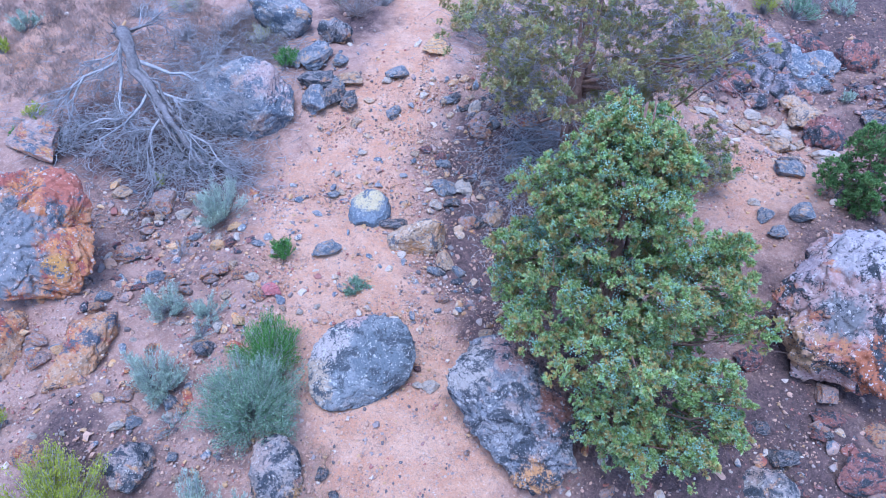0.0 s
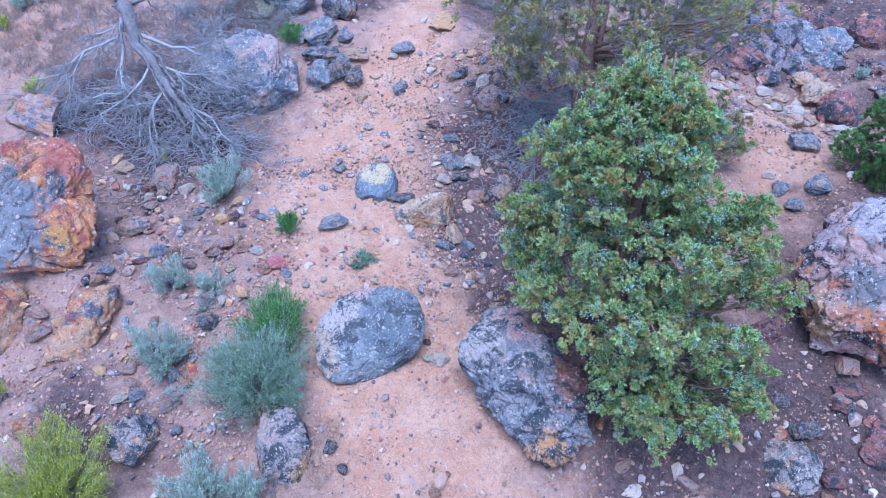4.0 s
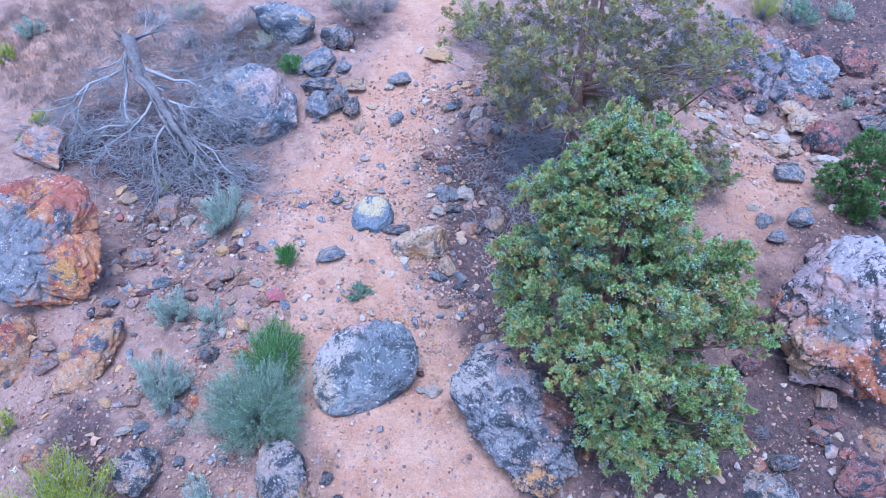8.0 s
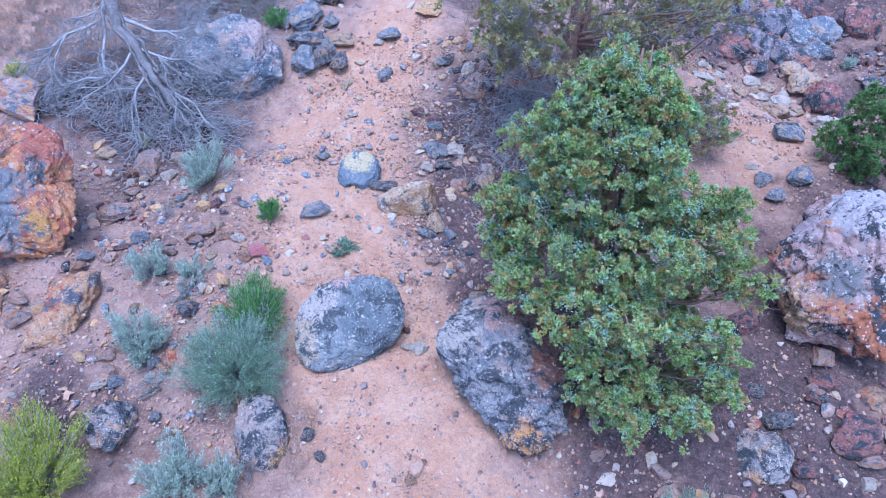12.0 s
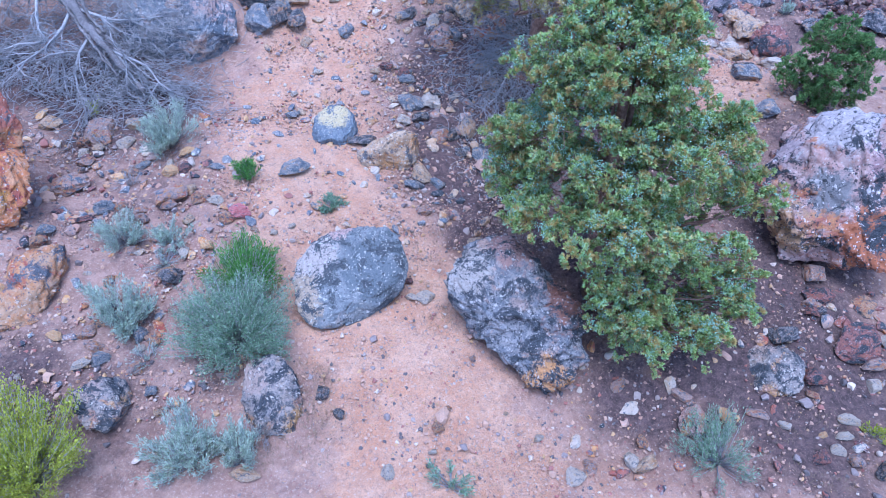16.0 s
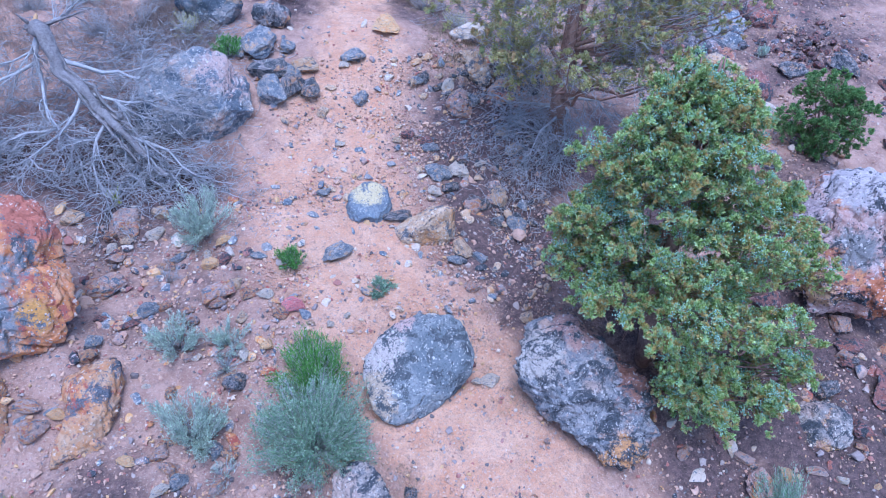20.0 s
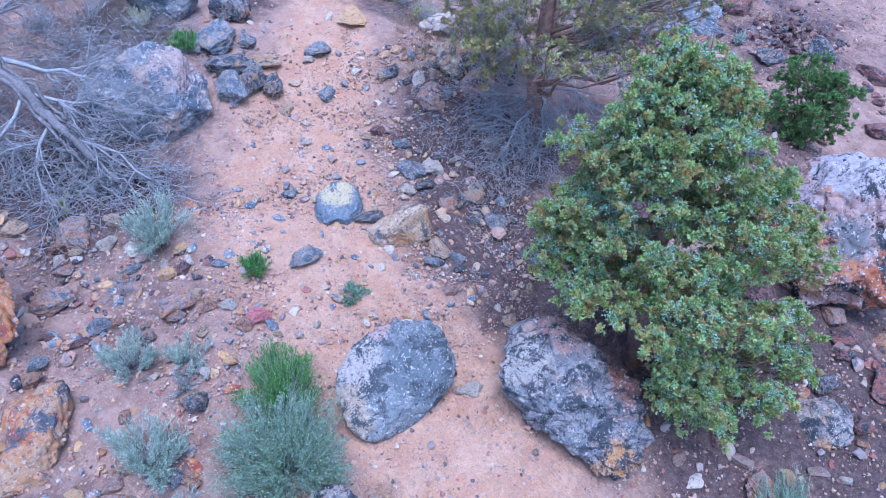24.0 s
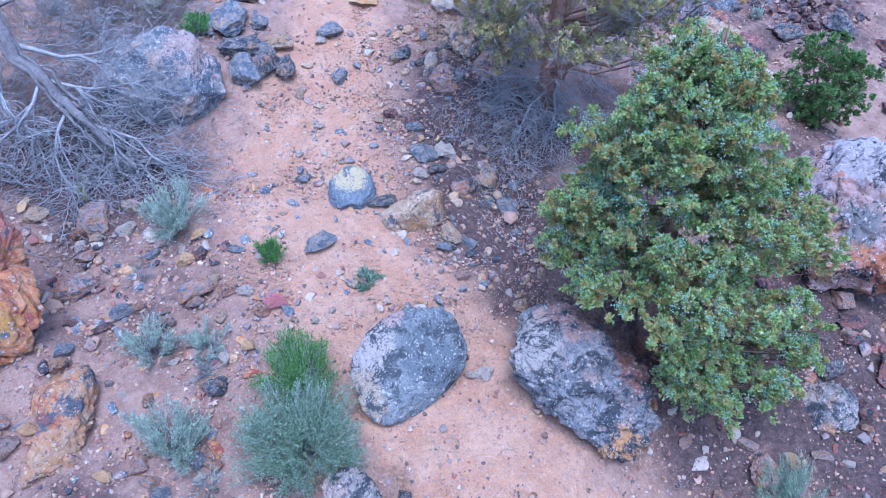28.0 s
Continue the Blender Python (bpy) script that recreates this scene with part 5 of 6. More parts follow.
stone(-0.10, 8.00, 0.18, 0.12, 0.08, 12, ROCK_ORANGE, "rusty orange stone at the foot of the slope")
stone(-0.29, 7.66, 0.23, 0.22, 0.13, 22, ROCK_ORANGE, "rusty orange stone at the foot of the slope")
stone(-1.17, 6.96, 0.23, 0.28, 0.12, 7, STONE_PALE, "pale whitish stone at the foot of the slope")
stone(-0.42, 7.28, 0.19, 0.10, 0.06, 14, STONE_PALE, "pale whitish stone at the foot of the slope")
stone(2.27, 7.23, 0.25, 0.16, 0.10, -20, ROCK_MIXED, "mottled brown-grey stone at the foot of the slope")
stone(0.47, 8.92, 0.14, 0.12, 0.08, -3, ROCK_MIXED, "mottled brown-grey stone at the foot of the slope")
stone(0.92, 7.97, 0.12, 0.10, 0.07, -18, ROCK_TAN, "tan angular stone at the foot of the slope")
stone(-2.20, 8.34, 0.31, 0.32, 0.17, 17, ROCK_DARK, "dark crusted stone beside a dark boulder")
stone(-1.93, 7.98, 0.23, 0.22, 0.13, -10, ROCK_DARK, "dark crusted stone beside a dark boulder")
stone(-3.74, 8.76, 0.41, 0.21, 0.13, -2, ROCK_MIXED, "mottled brown-grey stone beside a dark boulder")
stone(-1.47, 10.07, 0.15, 0.11, 0.07, 25, STONE_PALE, "pale whitish stone beside a dark boulder")
stone(0.91, 11.41, 0.34, 0.29, 0.16, 18, ROCK_TAN, "tan angular stone beside a dark boulder")
stone(-6.10, 8.97, 0.36, 0.19, 0.12, 24, STONE_PALE, "pale whitish stone on bare soil")
stone(-7.01, 8.77, 0.14, 0.12, 0.07, -2, STONE_PALE, "pale whitish stone on bare soil")
stone(-5.93, 9.16, 0.15, 0.12, 0.07, -1, ROCK_ORANGE, "rusty orange stone on bare soil")
stone(-4.62, 8.28, 0.22, 0.16, 0.10, 11, ROCK_MIXED, "mottled brown-grey stone on bare soil")
stone(-4.96, 8.51, 0.21, 0.24, 0.11, -1, ROCK_GREY, "grey lichened stone on bare soil")
stone(-4.78, 8.15, 0.26, 0.14, 0.09, -10, ROCK_TAN, "tan angular stone on bare soil")
stone(-3.90, 8.07, 0.16, 0.12, 0.08, -5, STONE_PALE, "pale whitish stone on bare soil")
stone(-3.40, 7.10, 0.57, 0.29, 0.16, -18, ROCK_TAN, "tan angular stone on bare soil")
stone(1.68, 18.08, 0.50, 0.75, 0.28, -6, ROCK_TAN, "tan angular stone in the ledge under the old juniper")
stone(1.61, 19.07, 0.71, 0.67, 0.24, 24, ROCK_TAN, "tan angular stone in the ledge under the old juniper")
stone(2.31, 18.69, 0.62, 0.92, 0.34, 23, ROCK_DARK, "dark crusted stone at the ledge's shaded hollow under the old juniper")
# dark rock put where the ledge has only a shaded hollow
stone(2.43, 17.73, 0.89, 1.25, 0.49, 6, ROCK_DARK, "dark crusted stone at the ledge's shaded hollow under the old juniper")
stone(3.02, 18.98, 0.63, 0.95, 0.35, -0, ROCK_TAN, "tan angular stone in the ledge under the old juniper")
stone(0.86, 16.88, 0.53, 0.79, 0.29, -8, ROCK_MIXED, "mottled brown-grey stone in the ledge under the old juniper")
stone(0.71, 17.64, 0.40, 0.47, 0.19, -21, STONE_PALE, "pale whitish stone in the ledge under the old juniper")
stone(0.29, 18.16, 0.23, 0.27, 0.10, -11, STONE_PALE, "pale whitish stone in the ledge under the old juniper")
stone(0.63, 18.06, 0.23, 0.27, 0.10, 14, ROCK_TAN, "tan angular stone in the ledge under the old juniper")
stone(1.17, 14.42, 0.58, 0.55, 0.29, 18, ROCK_TAN, "tan angular stone in the ledge under the old juniper")
stone(1.48, 13.63, 0.42, 0.63, 0.23, -7, ROCK_GREY, "grey lichened stone in the ledge under the old juniper")
stone(0.11, 15.34, 0.39, 0.58, 0.21, 14, ROCK_GREY, "grey lichened stone in the ledge under the old juniper")
stone(0.44, 15.33, 0.39, 0.58, 0.21, 14, STONE_PALE, "pale whitish stone in the ledge under the old juniper")
stone(1.00, 15.41, 0.34, 0.18, 0.09, 10, STONE_PALE, "pale whitish stone in the ledge under the old juniper")
stone(-0.19, 14.80, 0.25, 0.31, 0.14, 8, STONE_PALE, "pale whitish stone in the ledge under the old juniper")
stone(0.56, 14.34, 0.50, 0.46, 0.25, 13, ROCK_MIXED, "mottled brown-grey stone in the ledge under the old juniper")
stone(-0.12, 16.30, 0.35, 0.32, 0.15, -7, ROCK_RED, "dark red stone in the ledge under the old juniper")
stone(12.85, 19.46, 0.91, 0.96, 0.32, 10, ROCK_DARK, "dark crusted stone on red soil by the small juniper")
stone(14.69, 19.34, 0.95, 1.42, 0.47, -11, ROCK_DARK, "dark crusted stone on red soil by the small juniper")
stone(10.88, 20.87, 0.82, 1.02, 0.34, -1, ROCK_TAN, "tan angular stone on red soil by the small juniper")
stone(10.49, 19.09, 0.42, 0.50, 0.19, 13, ROCK_TAN, "tan angular stone on red soil by the small juniper")
stone(11.51, 15.44, 0.71, 0.66, 0.27, 10, ROCK_TAN, "tan angular stone on red soil by the small juniper")
stone(10.19, 15.43, 0.85, 0.90, 0.37, -10, ROCK_DARK, "dark crusted stone on red soil by the small juniper")
stone(15.63, 18.03, 0.86, 1.29, 0.47, 22, ROCK_RED, "dark red stone on red soil by the small juniper")
stone(13.72, 15.67, 0.97, 0.81, 0.32, 7, ROCK_RED, "dark red stone on red soil by the small juniper")
stone(9.31, 17.09, 0.77, 0.96, 0.38, 4, ROCK_DARK, "dark crusted stone on red soil by the small juniper")

def inside(rng, zones):
    x0, x1, y0, y1, _ = zones[rng.choice(len(zones), p=np.array([z[4] for z in zones]) / sum(z[4] for z in zones))]
    return rng.uniform(x0, x1), rng.uniform(y0, y1)


def loose_stones():
    rng = np.random.default_rng(9)
    zones = [(-9, -3.6, 9, 15, 9), (-3.6, -0.5, 11, 19, 3), (-0.4, 2.0, 11.2, 19, 7), (6.5, 10.5, 14.5, 20, 5), (10, 15, 16, 25, 6), (2.0, 8.0, 6, 9.5, 5), (-8, -3, 6.8, 9, 3), (-2, 2, 6, 9.5, 1.5), (-13, -8, 16, 21, 2)]
    for _ in range(130):
        x, y = inside(rng, zones)
        s = rng.uniform(0.08, 0.13) * (1 + rng.random() ** 4 * 1.6)
        stone(x, y, s * rng.uniform(0.8, 1.4), s * rng.uniform(0.7, 1.2), s * rng.uniform(0.4, 0.8), rng.uniform(0, 360), STONE_MANY, "small angular loose stone on the slope", "loose stones")


loose_stones()


def oval(a, b, turn, n=12):
    """Half-widths round an oval of half-axes a and b, turned by some degrees."""
    out = []
    for k in range(n):
        th = 2 * math.pi * k / n - radians(turn)
        out.append(a * b / math.hypot(b * math.cos(th), a * math.sin(th)))
    return out


# the broken ledge above the red slope
LEDGES = [
    (10.35, 23.3, 2.25, 1.3, 0.62, -28, 0.5, "long slate-grey slab of the broken ledge"),
    (9.35, 22.5, 1.75, 0.75, 0.5, -45, 0.4, "dark brown-sided block of the broken ledge"),
    (11.35, 22.7, 1.75, 0.75, 0.55, -40, 0.45, "pale grey block of the broken ledge"),
    (9.1, 21.5, 1.45, 0.5, 0.42, 30, 0.4, "angular lavender-grey block below the ledge"),
    (10.05, 21.9, 1.4, 0.75, 0.45, -50, 0.4, "dark red-brown block in the broken ledge"),
    (10.95, 21.3, 1.2, 0.72, 0.45, -25, 0.45, "grey cracked block below the ledge"),
    (12.2, 22.6, 1.65, 0.7, 0.55, 40, 0.45, "blue-grey block of the broken ledge"),
    (12.2, 23.8, 2.0, 0.75, 0.45, -15, 0.45, "brown-grey slab at the top of the ledge"),
    (8.75, 23.1, 2.2, 0.8, 0.55, -20, 0.45, "dark crusted slab at the top of the ledge"),
    (8.1, 21.9, 1.85, 0.6, 0.5, -60, 0.4, "dark crusted block beside the ledge"),
    (11.75, 21.5, 1.35, 0.5, 0.4, 60, 0.4, "ochre-stained block below the ledge"),
    (11.3, 19.2, 0.65, 0.6, 0.5, -45, 0.45, "dark red crusted block on red soil"),
    (10.7, 22.4, 1.6, 0.6, 0.35, -35, 0.35, "shattered grey slab in the broken ledge"),
    (9.7, 21.15, 1.05, 0.45, 0.3, 0, 0.3, "small grey block below the ledge"),
]
# the orange rocks behind the old juniper's trunk
for k, (x, y, z, a, b, turn, mat, text) in enumerate([
    (1.62, 17.95, 2.35, 0.55, 0.3, 115, ROCK_TAN, "tall tan slab behind the old juniper"),
    (2.1, 17.2, 2.0, 0.5, 0.36, 40, ROCK_ORANGE, "orange rock behind the old juniper"),
    (3.0, 17.9, 1.95, 0.48, 0.42, 0, ROCK_DARK, "dark rounded rock behind the old juniper"),
    (2.1, 20.3, 2.6, 0.7, 0.3, 10, STONE_PALE, "pale broken slab above the old juniper"),
    (0.9, 16.9, 1.75, 0.42, 0.28, 100, ROCK_PINK, "pinkish rock beside the dark gravel"),
    (2.45, 18.7, 2.4, 0.5, 0.4, 20, ROCK_ORANGE, "rusty rock behind the old juniper"),
    (4.2, 18.6, 2.0, 0.6, 0.42, -20, ROCK_TAN, "tan rock behind the old juniper"),
]):
    boulder("rock", (x, y, z), (-108, 30), oval(a, b, turn), 0.3, 0.5, 350 + k, mat, text, 5, 20, 0.1, 0.05, 0.07)
for k, (x, y, z, a, b, turn, front, text) in enumerate(LEDGES):
    boulder("rock", (x, y, z), (-114 + (k * 37) % 30 - 15, 32 + (k * 23) % 20), oval(a * 1.2, b * 1.2, turn), front, 0.8, 300 + k, (LEDGE, LEDGE, ROCK_GREY, ROCK_RED)[k % 4] if k != 11 else ROCK_RED, text, 5, 26, 0.1, 0.05, 0.1)


LOOK = {"pale_stone": "pale whitish", "tan_rock": "tan angular", "mixed_rock": "mottled brown-grey", "dark_crusted_rock": "dark crusted", "lichen_grey_rock": "grey lichened",
        "iron_orange_rock": "rusty orange", "dark_red_rock": "dark red", "ochre_stone": "ochre yellow", "ledge_rock": "slate-grey", "pink_quartz_rock": "pinkish"}


def scatter(name, count, zones, low, high, kinds, seed, where, label, flat=(0.4, 0.8)):
    """Broken stones strewn over parts of the slope, of several kinds of rock."""
    rng = np.random.default_rng(seed)
    pieces, kind_of = [], []
    for _ in range(count):
        x, y = inside(rng, zones)
        s = low + (high - low) * rng.random() ** 2.2
        if s > 0.29:
            mat = kinds[int(rng.integers(len(kinds)))]
            stone(x, y, s * rng.uniform(0.9, 1.5), s * rng.uniform(0.6, 1.1), s * rng.uniform(*flat), rng.uniform(-40, 40), mat, LOOK[mat.name] + " broken stone " + where, "broken stones " + where, "broken_stone", 0.45)
            continue
        v, f = rock_form(3 if s > 0.17 else 2, 400 + int(rng.integers(40)), 11, 0.1, 0.06, 0.9, (0.42, 0.85))
        size = np.array((s * rng.uniform(0.9, 1.5), s * rng.uniform(0.6, 1.1), s * rng.uniform(*flat))) / 2
        n = ground_normal(x, y)
        at = np.array((x, y, gz(x, y))) + np.array(n) * size[2] * 0.45
        pieces.append(strewn((v, f), at[None], turns(rng, 1, np.array(n), 0.15), size[None]))
        kind_of += [int(rng.integers(len(kinds)))] * len(f)
    me = tri_mesh(name, *join(pieces), kinds[0], False)
    for mat in kinds[1:]:
        me.materials.append(mat)
    me.polygons.foreach_set("material_index", np.array(kind_of, np.int32))
    tagged(new(name, me), label, "stones", kind="stuff")


scatter("broken_flakes", 90, [(7.6, 11.2, 18.3, 20.6, 4), (6.8, 9.2, 17.4, 19.6, 2), (9.5, 12.0, 17.0, 19.0, 1)], 0.13, 0.42, [STONE_PALE, ROCK_TAN, ROCK_MIXED], 51, "on the red slope below the outcrop", "pale and tan angular flakes on the red slope", (0.3, 0.5))
scatter("broken_stones", 150, [(-0.4, 1.9, 11.6, 15.5, 5), (-0.2, 2.2, 15.5, 19.0, 4)], 0.12, 0.42, [ROCK_DARK, ROCK_GREY, ROCK_TAN, ROCK_MIXED, ROCK_TAN], 52, "in the dark gravel beside the track", "dark and tan broken stones in dark gravel")
scatter("broken_stones", 300, [(-8.6, -3.6, 8.5, 15.2, 8), (-7.0, -4.0, 11.0, 14.0, 5), (-9.5, -6.5, 13.2, 15.0, 1)], 0.07, 0.34, [ROCK_MIXED, STONE_PALE, ROCK_ORANGE, ROCK_GREY, ROCK_RED, STONE_YELLOW, ROCK_GREY, ROCK_MIXED], 53, "on the stony slope", "broken stones of many colours on the stony slope")
scatter("broken_stones", 190, [(2.0, 9.5, 5.8, 9.6, 4), (6.0, 9.5, 8.0, 9.9, 3)], 0.08, 0.36, [ROCK_RED, ROCK_MIXED, ROCK_RED, STONE_PALE, ROCK_ORANGE, ROCK_DARK, ROCK_DARK], 54, "on dark soil below the great boulder", "broken red and grey stones on dark soil")
scatter("broken_stones", 460, [(10.5, 17, 16, 27, 5), (7.4, 13, 20.5, 24.5, 4), (13, 16, 19.5, 22, 2)], 0.09, 0.4, [ROCK_RED, LEDGE, ROCK_PINK], 55, "on red soil by the small juniper", "broken red and dark stones on red soil")
scatter("broken_stones", 240, [(-4.2, -0.2, 14.5, 21.0, 4), (-3.6, -0.4, 10.8, 15.0, 2)], 0.06, 0.26, [ROCK_GREY, ROCK_MIXED, ROCK_TAN, STONE_PALE], 56, "on the sandy track", "small grey and pale stones on the sandy track")


def rubble_pile():
    rng = np.random.default_rng(19)
    for _ in range(100):
        x, y = rng.normal(14.3, 0.85), rng.normal(20.5, 0.5)
        s = rng.uniform(0.1, 0.24)
        ob = stone(x, y, s * 1.2, s, s * 0.7, rng.uniform(0, 360), ROCK_RED if rng.random() < 0.65 else ROCK_MIXED, "broken reddish stone in a rubble pile", "rubble pile stones", "rubble_stone")
        ob.location.z += 0.25 * math.exp(-((x - 14.3) ** 2 + (y - 20.5) ** 2) / 0.5) * rng.random()


rubble_pile()


def gravel(name, count, low, high, zones, seed, label):
    rng = np.random.default_rng(seed)
    p = np.array([z[4] for z in zones], float)
    pick = rng.choice(len(zones), size=count, p=p / p.sum())
    z = np.array(zones)[pick]
    x, y = rng.uniform(z[:, 0], z[:, 1]), rng.uniform(z[:, 2], z[:, 3])
    keep = np.array([noise.noise(Vector((a * 0.8, b * 0.8, seed))) > rng.uniform(-0.9, 0.4) for a, b in zip(x, y)])
    x, y = x[keep], y[keep]
    s = (low + (high - low) * rng.random(len(x)) ** 2.5) / 2
    at = np.stack([x, y, ground_z(x, y) + s * 0.45], -1)
    shape = np.stack([s * rng.uniform(0.8, 1.5, len(x)), s * rng.uniform(0.7, 1.2, len(x)), s * rng.uniform(0.45, 0.9, len(x))], -1)
    v, f = ICO[1] if high > 0.06 else OCTA
    v = v + np.random.default_rng(3).normal(size=v.shape) * 0.22
    tagged(new(name, tri_mesh(name, *strewn((v, f), at, turns(rng, len(x), (0, -0.2, 1.0), 0.35), shape), GRAVEL, False)), label, "gravel", kind="stuff")


EVERYWHERE = [(4.2, 9.5, 9.0, 12.5, 0.8), (7.0, 11.2, 17.3, 20.6, 3), (-14, 16, 5.5, 26, 5), (-9, -3.4, 8, 15.2, 6), (-0.8, 2.4, 11, 20, 5), (-3.4, -0.5, 9, 19, 2.0), (6, 11, 14, 21, 3), (10, 22, 16, 32, 10), (1.5, 8.5, 5.5, 9.5, 1.6), (-2.5, 2, 5.5, 9.5, 0.7)]
gravel("stone_chip", 1500, 0.07, 0.18, EVERYWHERE, 4, "scattered angular stones on the slope")
gravel("pebble", 2600, 0.04, 0.1, [(-4.6, 0.2, 8, 20, 4), (-1.5, 3.5, 6, 9.5, 1)], 14, "tan and grey pebbles on the sandy track")
gravel("gravel", 46000, 0.024, 0.085, EVERYWHERE, 1, "scattered broken stones and gravel on the soil")
gravel("fine_gravel", 120000, 0.01, 0.036, EVERYWHERE + [(-4.5, 1.5, 6, 19, 22)], 2, "fine pebbles on the soil")

# ---- small plants ----
shrub("broom_shrub", -3.68, 13.05, 0.34, 0.34, 120, LEAF_GREEN, "small green tuft on the track", 21, 22, (0.06, 0.007), 0.8)
shrub("broom_shrub", -4.66, 19.45, 0.38, 0.44, 150, LEAF_GREEN, "small green bush beside a boulder", 22, 14, (0.08, 0.008), 0.6)
shrub("broom_shrub", -1.95, 12.35, 0.32, 0.16, 90, LEAF_TEAL, "flat dark green tuft on sand", 23, 16, (0.05, 0.01), 0.9)
shrub("sagebrush", -12.7, 20.7, 0.5, 0.5, 80, LEAF_SAGE, "pale sagebrush in dry grass", 24, 14, (0.08, 0.014), 0.6, group="sagebrushes")
shrub("yellow_bush", -13.0, 19.5, 0.4, 0.35, 60, LEAF_YELLOW, "low yellow-green bush in dry grass", 25, 14, (0.06, 0.013), 0.6)
shrub("yellow_bush", -10.9, 17.0, 0.35, 0.3, 40, LEAF_YELLOW, "low yellow-green bush by dead branches", 26, 12, (0.06, 0.013), 0.6)
shrub("broom_shrub", -11.1, 16.2, 0.25, 0.25, 40, LEAF_GREEN, "small bright green tuft", 27, 12, (0.05, 0.014), 0.6)
shrub("sagebrush", 12.3, 25.3, 0.75, 0.7, 110, LEAF_TEAL, "grey-green brush above the outcrop", 28, 14, (0.09, 0.016), 0.6, group="sagebrushes")
shrub("grass_tuft", 11.3, 25.6, 0.6, 0.8, 120, LEAF_YELLOW, "tall yellow grass tuft above the outcrop", 29, 5, (0.2, 0.008), 0.4)
shrub("sagebrush", 14.0, 25.3, 0.5, 0.5, 70, LEAF_SAGE, "pale sagebrush on red soil", 30, 14, (0.09, 0.016), 0.6, group="sagebrushes")
shrub("sagebrush", 12.4, 20.6, 0.32, 0.36, 50, LEAF_SAGE, "small pale sagebrush on red soil", 31, 12, (0.07, 0.014), 0.6, group="sagebrushes")
shrub("sagebrush", 0.8, 22.8, 0.9, 0.7, 130, LEAF_OLIVE, "dull olive brush at the top of the track", 32, 14, (0.08, 0.014), 0.6, group="sagebrushes")
shrub("sagebrush", -3.0, 22.8, 0.9, 0.6, 130, LEAF_DRY, "dry grey-brown brush behind a dark boulder", 33, 12, (0.07, 0.01), 0.7, group="sagebrushes")
shrub("sagebrush", -0.2, 6.75, 0.35, 0.3, 50, LEAF_TEAL, "small grey-green brush on sand", 34, 12, (0.06, 0.01), 0.6, group="sagebrushes")
shrub("yellow_bush", 7.3, 7.0, 0.3, 0.22, 40, LEAF_YELLOW, "low yellow-green bush on rocky soil", 35, 12, (0.05, 0.01), 0.7)
shrub("juniper_shrub", 7.45, 16.75, 0.55, 0.3, 70, LEAF_DEEP, "low dark green spreading shrub", 36, 16, (0.06, 0.012), 0.8)
shrub("yellow_bush", -8.3, 8.9, 0.3, 0.3, 40, LEAF_YELLOW, "low green-yellow bush on bare soil", 37, 12, (0.05, 0.012), 0.6)
shrub("yellow_bush", -7.2, 15.35, 0.25, 0.18, 30, LEAF_YELLOW, "low green tuft beneath dead branches", 38, 10, (0.05, 0.01), 0.6)
shrub("dry_brush", -3.1, 7.75, 0.4, 0.28, 110, LEAF_DRY, "dry grey twiggy brush below a boulder", 39, 3, (0.05, 0.006), 0.8)
shrub("dry_brush", -5.1, 9.1, 0.35, 0.25, 80, LEAF_SAGE, "thin grey twiggy brush on bare soil", 40, 4, (0.04, 0.007), 0.8)
shrub("dry_brush", -6.1, 13.2, 0.4, 0.25, 80, LEAF_DRY, "thin grey twiggy brush among stones", 41, 3, (0.04, 0.007), 0.8)
shrub("dry_brush", -5.05, 11.0, 0.4, 0.3, 90, LEAF_SAGE, "thin grey twiggy brush among loose stones", 42, 4, (0.04, 0.007), 0.8)

for k, (x, y) in enumerate([(-9.6, 21.7), (-8.35, 22.2), (-6.9, 21.1), (-6.2, 22.1), (-3.6, 23.4), (-2.2, 23.4), (-7.0, 20.1), (-5.6, 20.6), (-7.9, 20.7), (1.2, 22.1), (1.9, 20.9), (9.9, 25.0), (13.2, 25.8)]):
    shrub("dry_brush", x, y, 0.5 + 0.09 * (k % 4), 0.4 + 0.06 * (k % 3), 130, (LEAF_DRY, LEAF_OLIVE, LEAF_DRY)[k % 3], "grey-brown twiggy brush in dry grass", 60 + k, 5, (0.05, 0.008), 0.8, group="dry brushes")


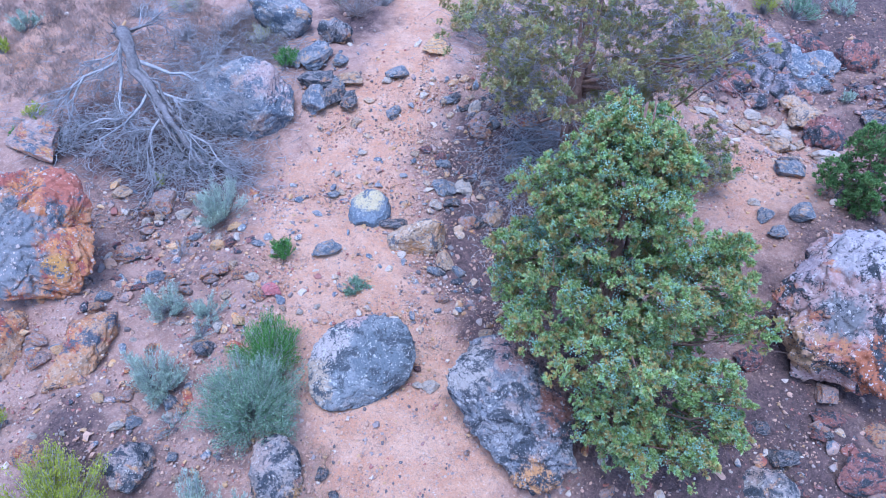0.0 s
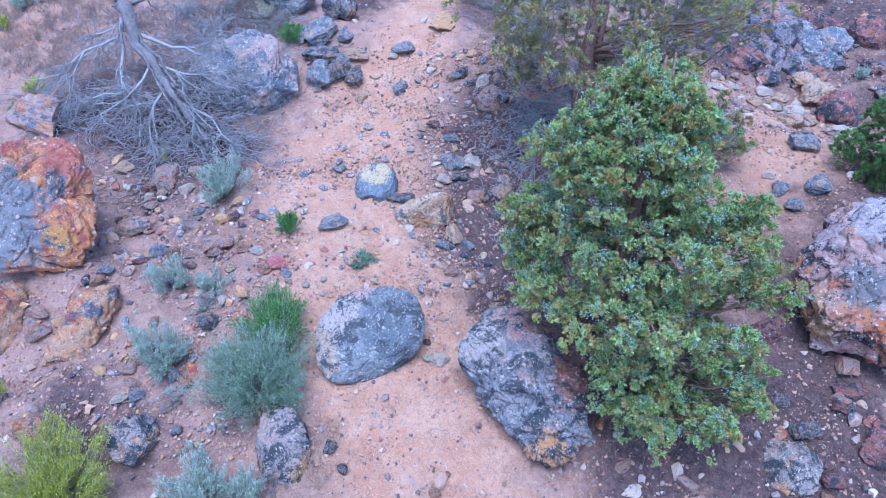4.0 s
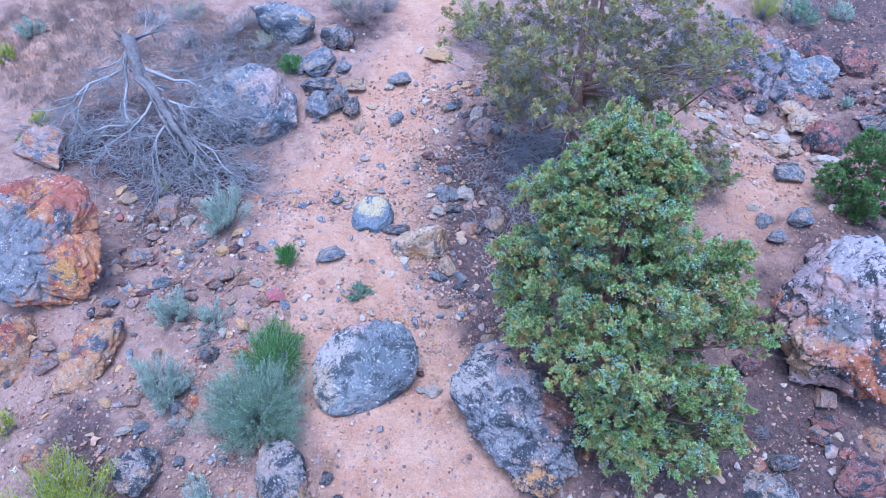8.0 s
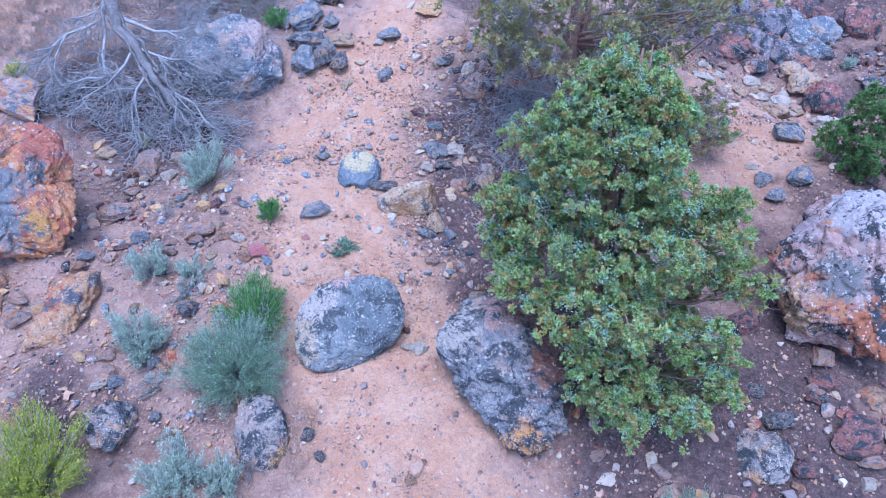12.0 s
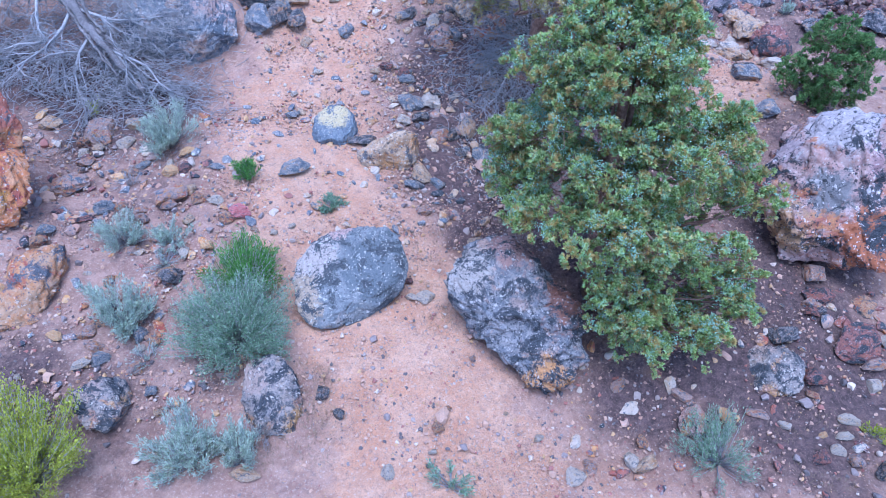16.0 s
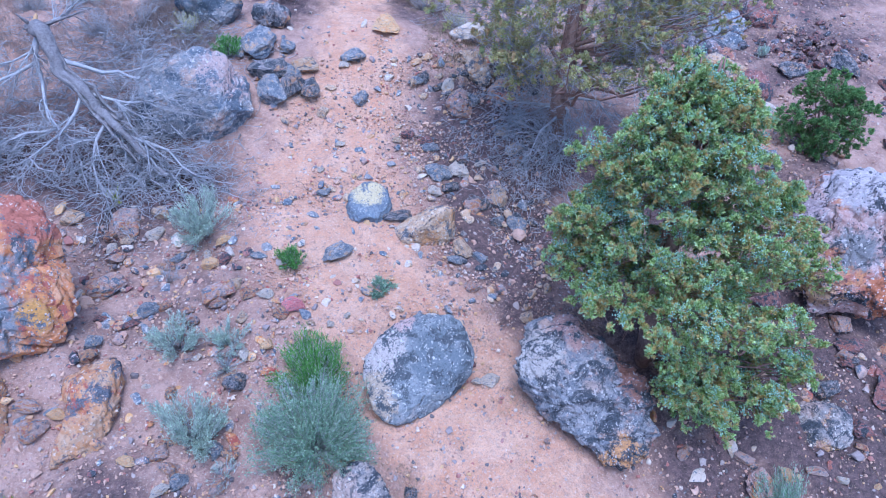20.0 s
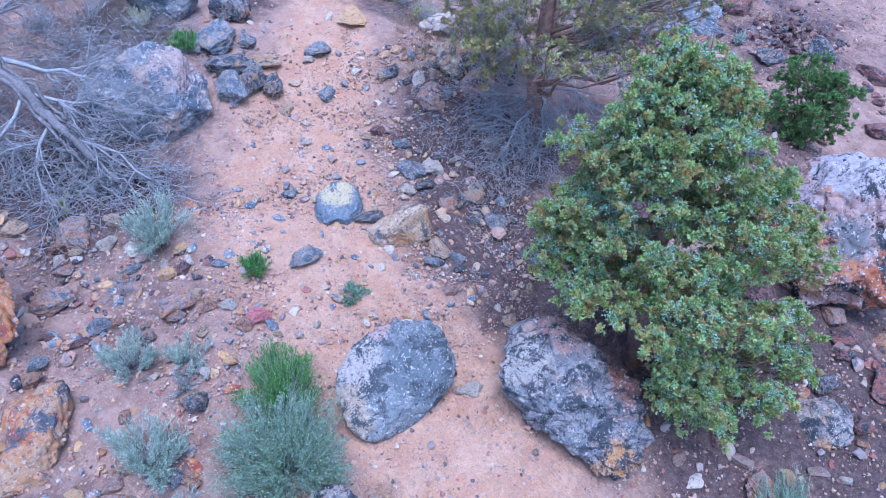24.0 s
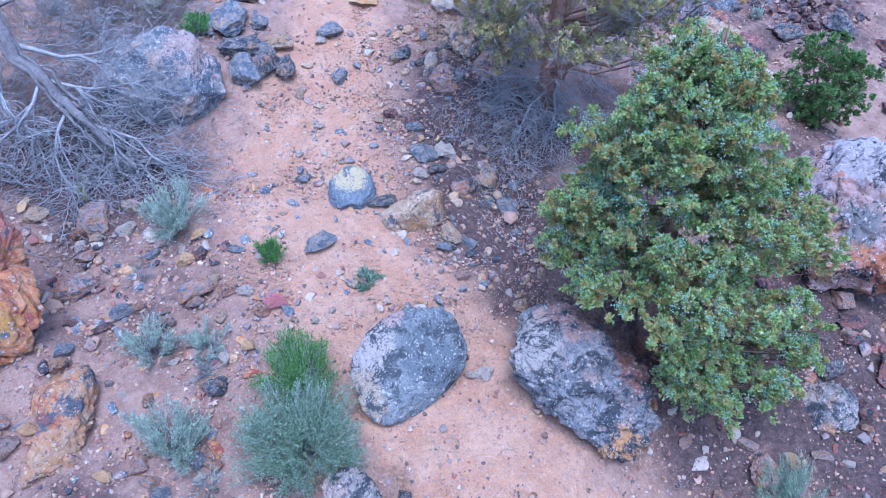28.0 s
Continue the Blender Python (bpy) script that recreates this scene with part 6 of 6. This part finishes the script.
def grass(name, count, zones, leaf, length, seed, label):
    """Dry grass: thin bent blades in loose tufts."""
    rng = np.random.default_rng(seed)
    at = []
    while len(at) < count:
        x0, x1, y0, y1 = zones[rng.integers(len(zones))]
        cx, cy = rng.uniform(x0, x1), rng.uniform(y0, y1)
        if noise.noise(Vector((cx * 0.6, cy * 0.6, seed))) < rng.uniform(-0.5, 0.3):
            continue
        for _ in range(26):
            at.append((cx + rng.normal() * 0.09, cy + rng.normal() * 0.09))
    at = np.array(at)
    z = ground_z(at[:, 0], at[:, 1])
    v, f = blade(1.0, 0.02)
    s = rng.uniform(*length, len(at))
    tagged(new(name, tri_mesh(name, *strewn((v, f), np.column_stack([at, z]), turns(rng, len(at), (0, 0, 1.0), 0.5), s), leaf, False)), label, "grass", kind="stuff")


grass("dry_grass", 64000, [(-14, -6.5, 17.5, 23), (-6.8, -5, 18.8, 23)], LEAF_DRY, (0.07, 0.2), 5, "dry pinkish-brown grass on the upper slope")
grass("dry_grass", 9000, [(0.6, 4.5, 17.8, 23.5), (4.5, 8, 19.5, 24)], LEAF_GRASS, (0.08, 0.24), 6, "dry tan grass behind the old juniper")
grass("dry_grass", 3500, [(4.5, 8, 6, 9.5), (-1.2, 0.4, 9.5, 13), (-3.4, -2, 7, 9)], LEAF_GRASS, (0.05, 0.14), 7, "sparse dry grass on dark soil")


def fallen_twigs(count, zones, seed):
    """Thin dead twigs lying on the soil."""
    rng = np.random.default_rng(seed)
    pieces = []
    for _ in range(count):
        x, y = inside(rng, zones)
        a, n = rng.uniform(0, 6.28), rng.uniform(0.03, 0.1)
        pts = []
        for _ in range(4):
            pts.append((x, y, gz(x, y) + rng.uniform(0.01, 0.05)))
            a += rng.normal() * 0.4
            x, y = x + math.cos(a) * n, y + math.sin(a) * n
        pieces.append(tube(pts, (0.006, 0.006, 0.005, 0.003), 3))
    tagged(new("twig_litter", tri_mesh("twig_litter", *join(pieces), DEADWOOD)), "thin grey twigs strewn on the soil", "twigs", kind="stuff")


fallen_twigs(1500, [(0.4, 3.4, 12.5, 17.5, 4), (-9, -4, 13.5, 16, 3), (-12, -5, 17.5, 21, 4)], 61)
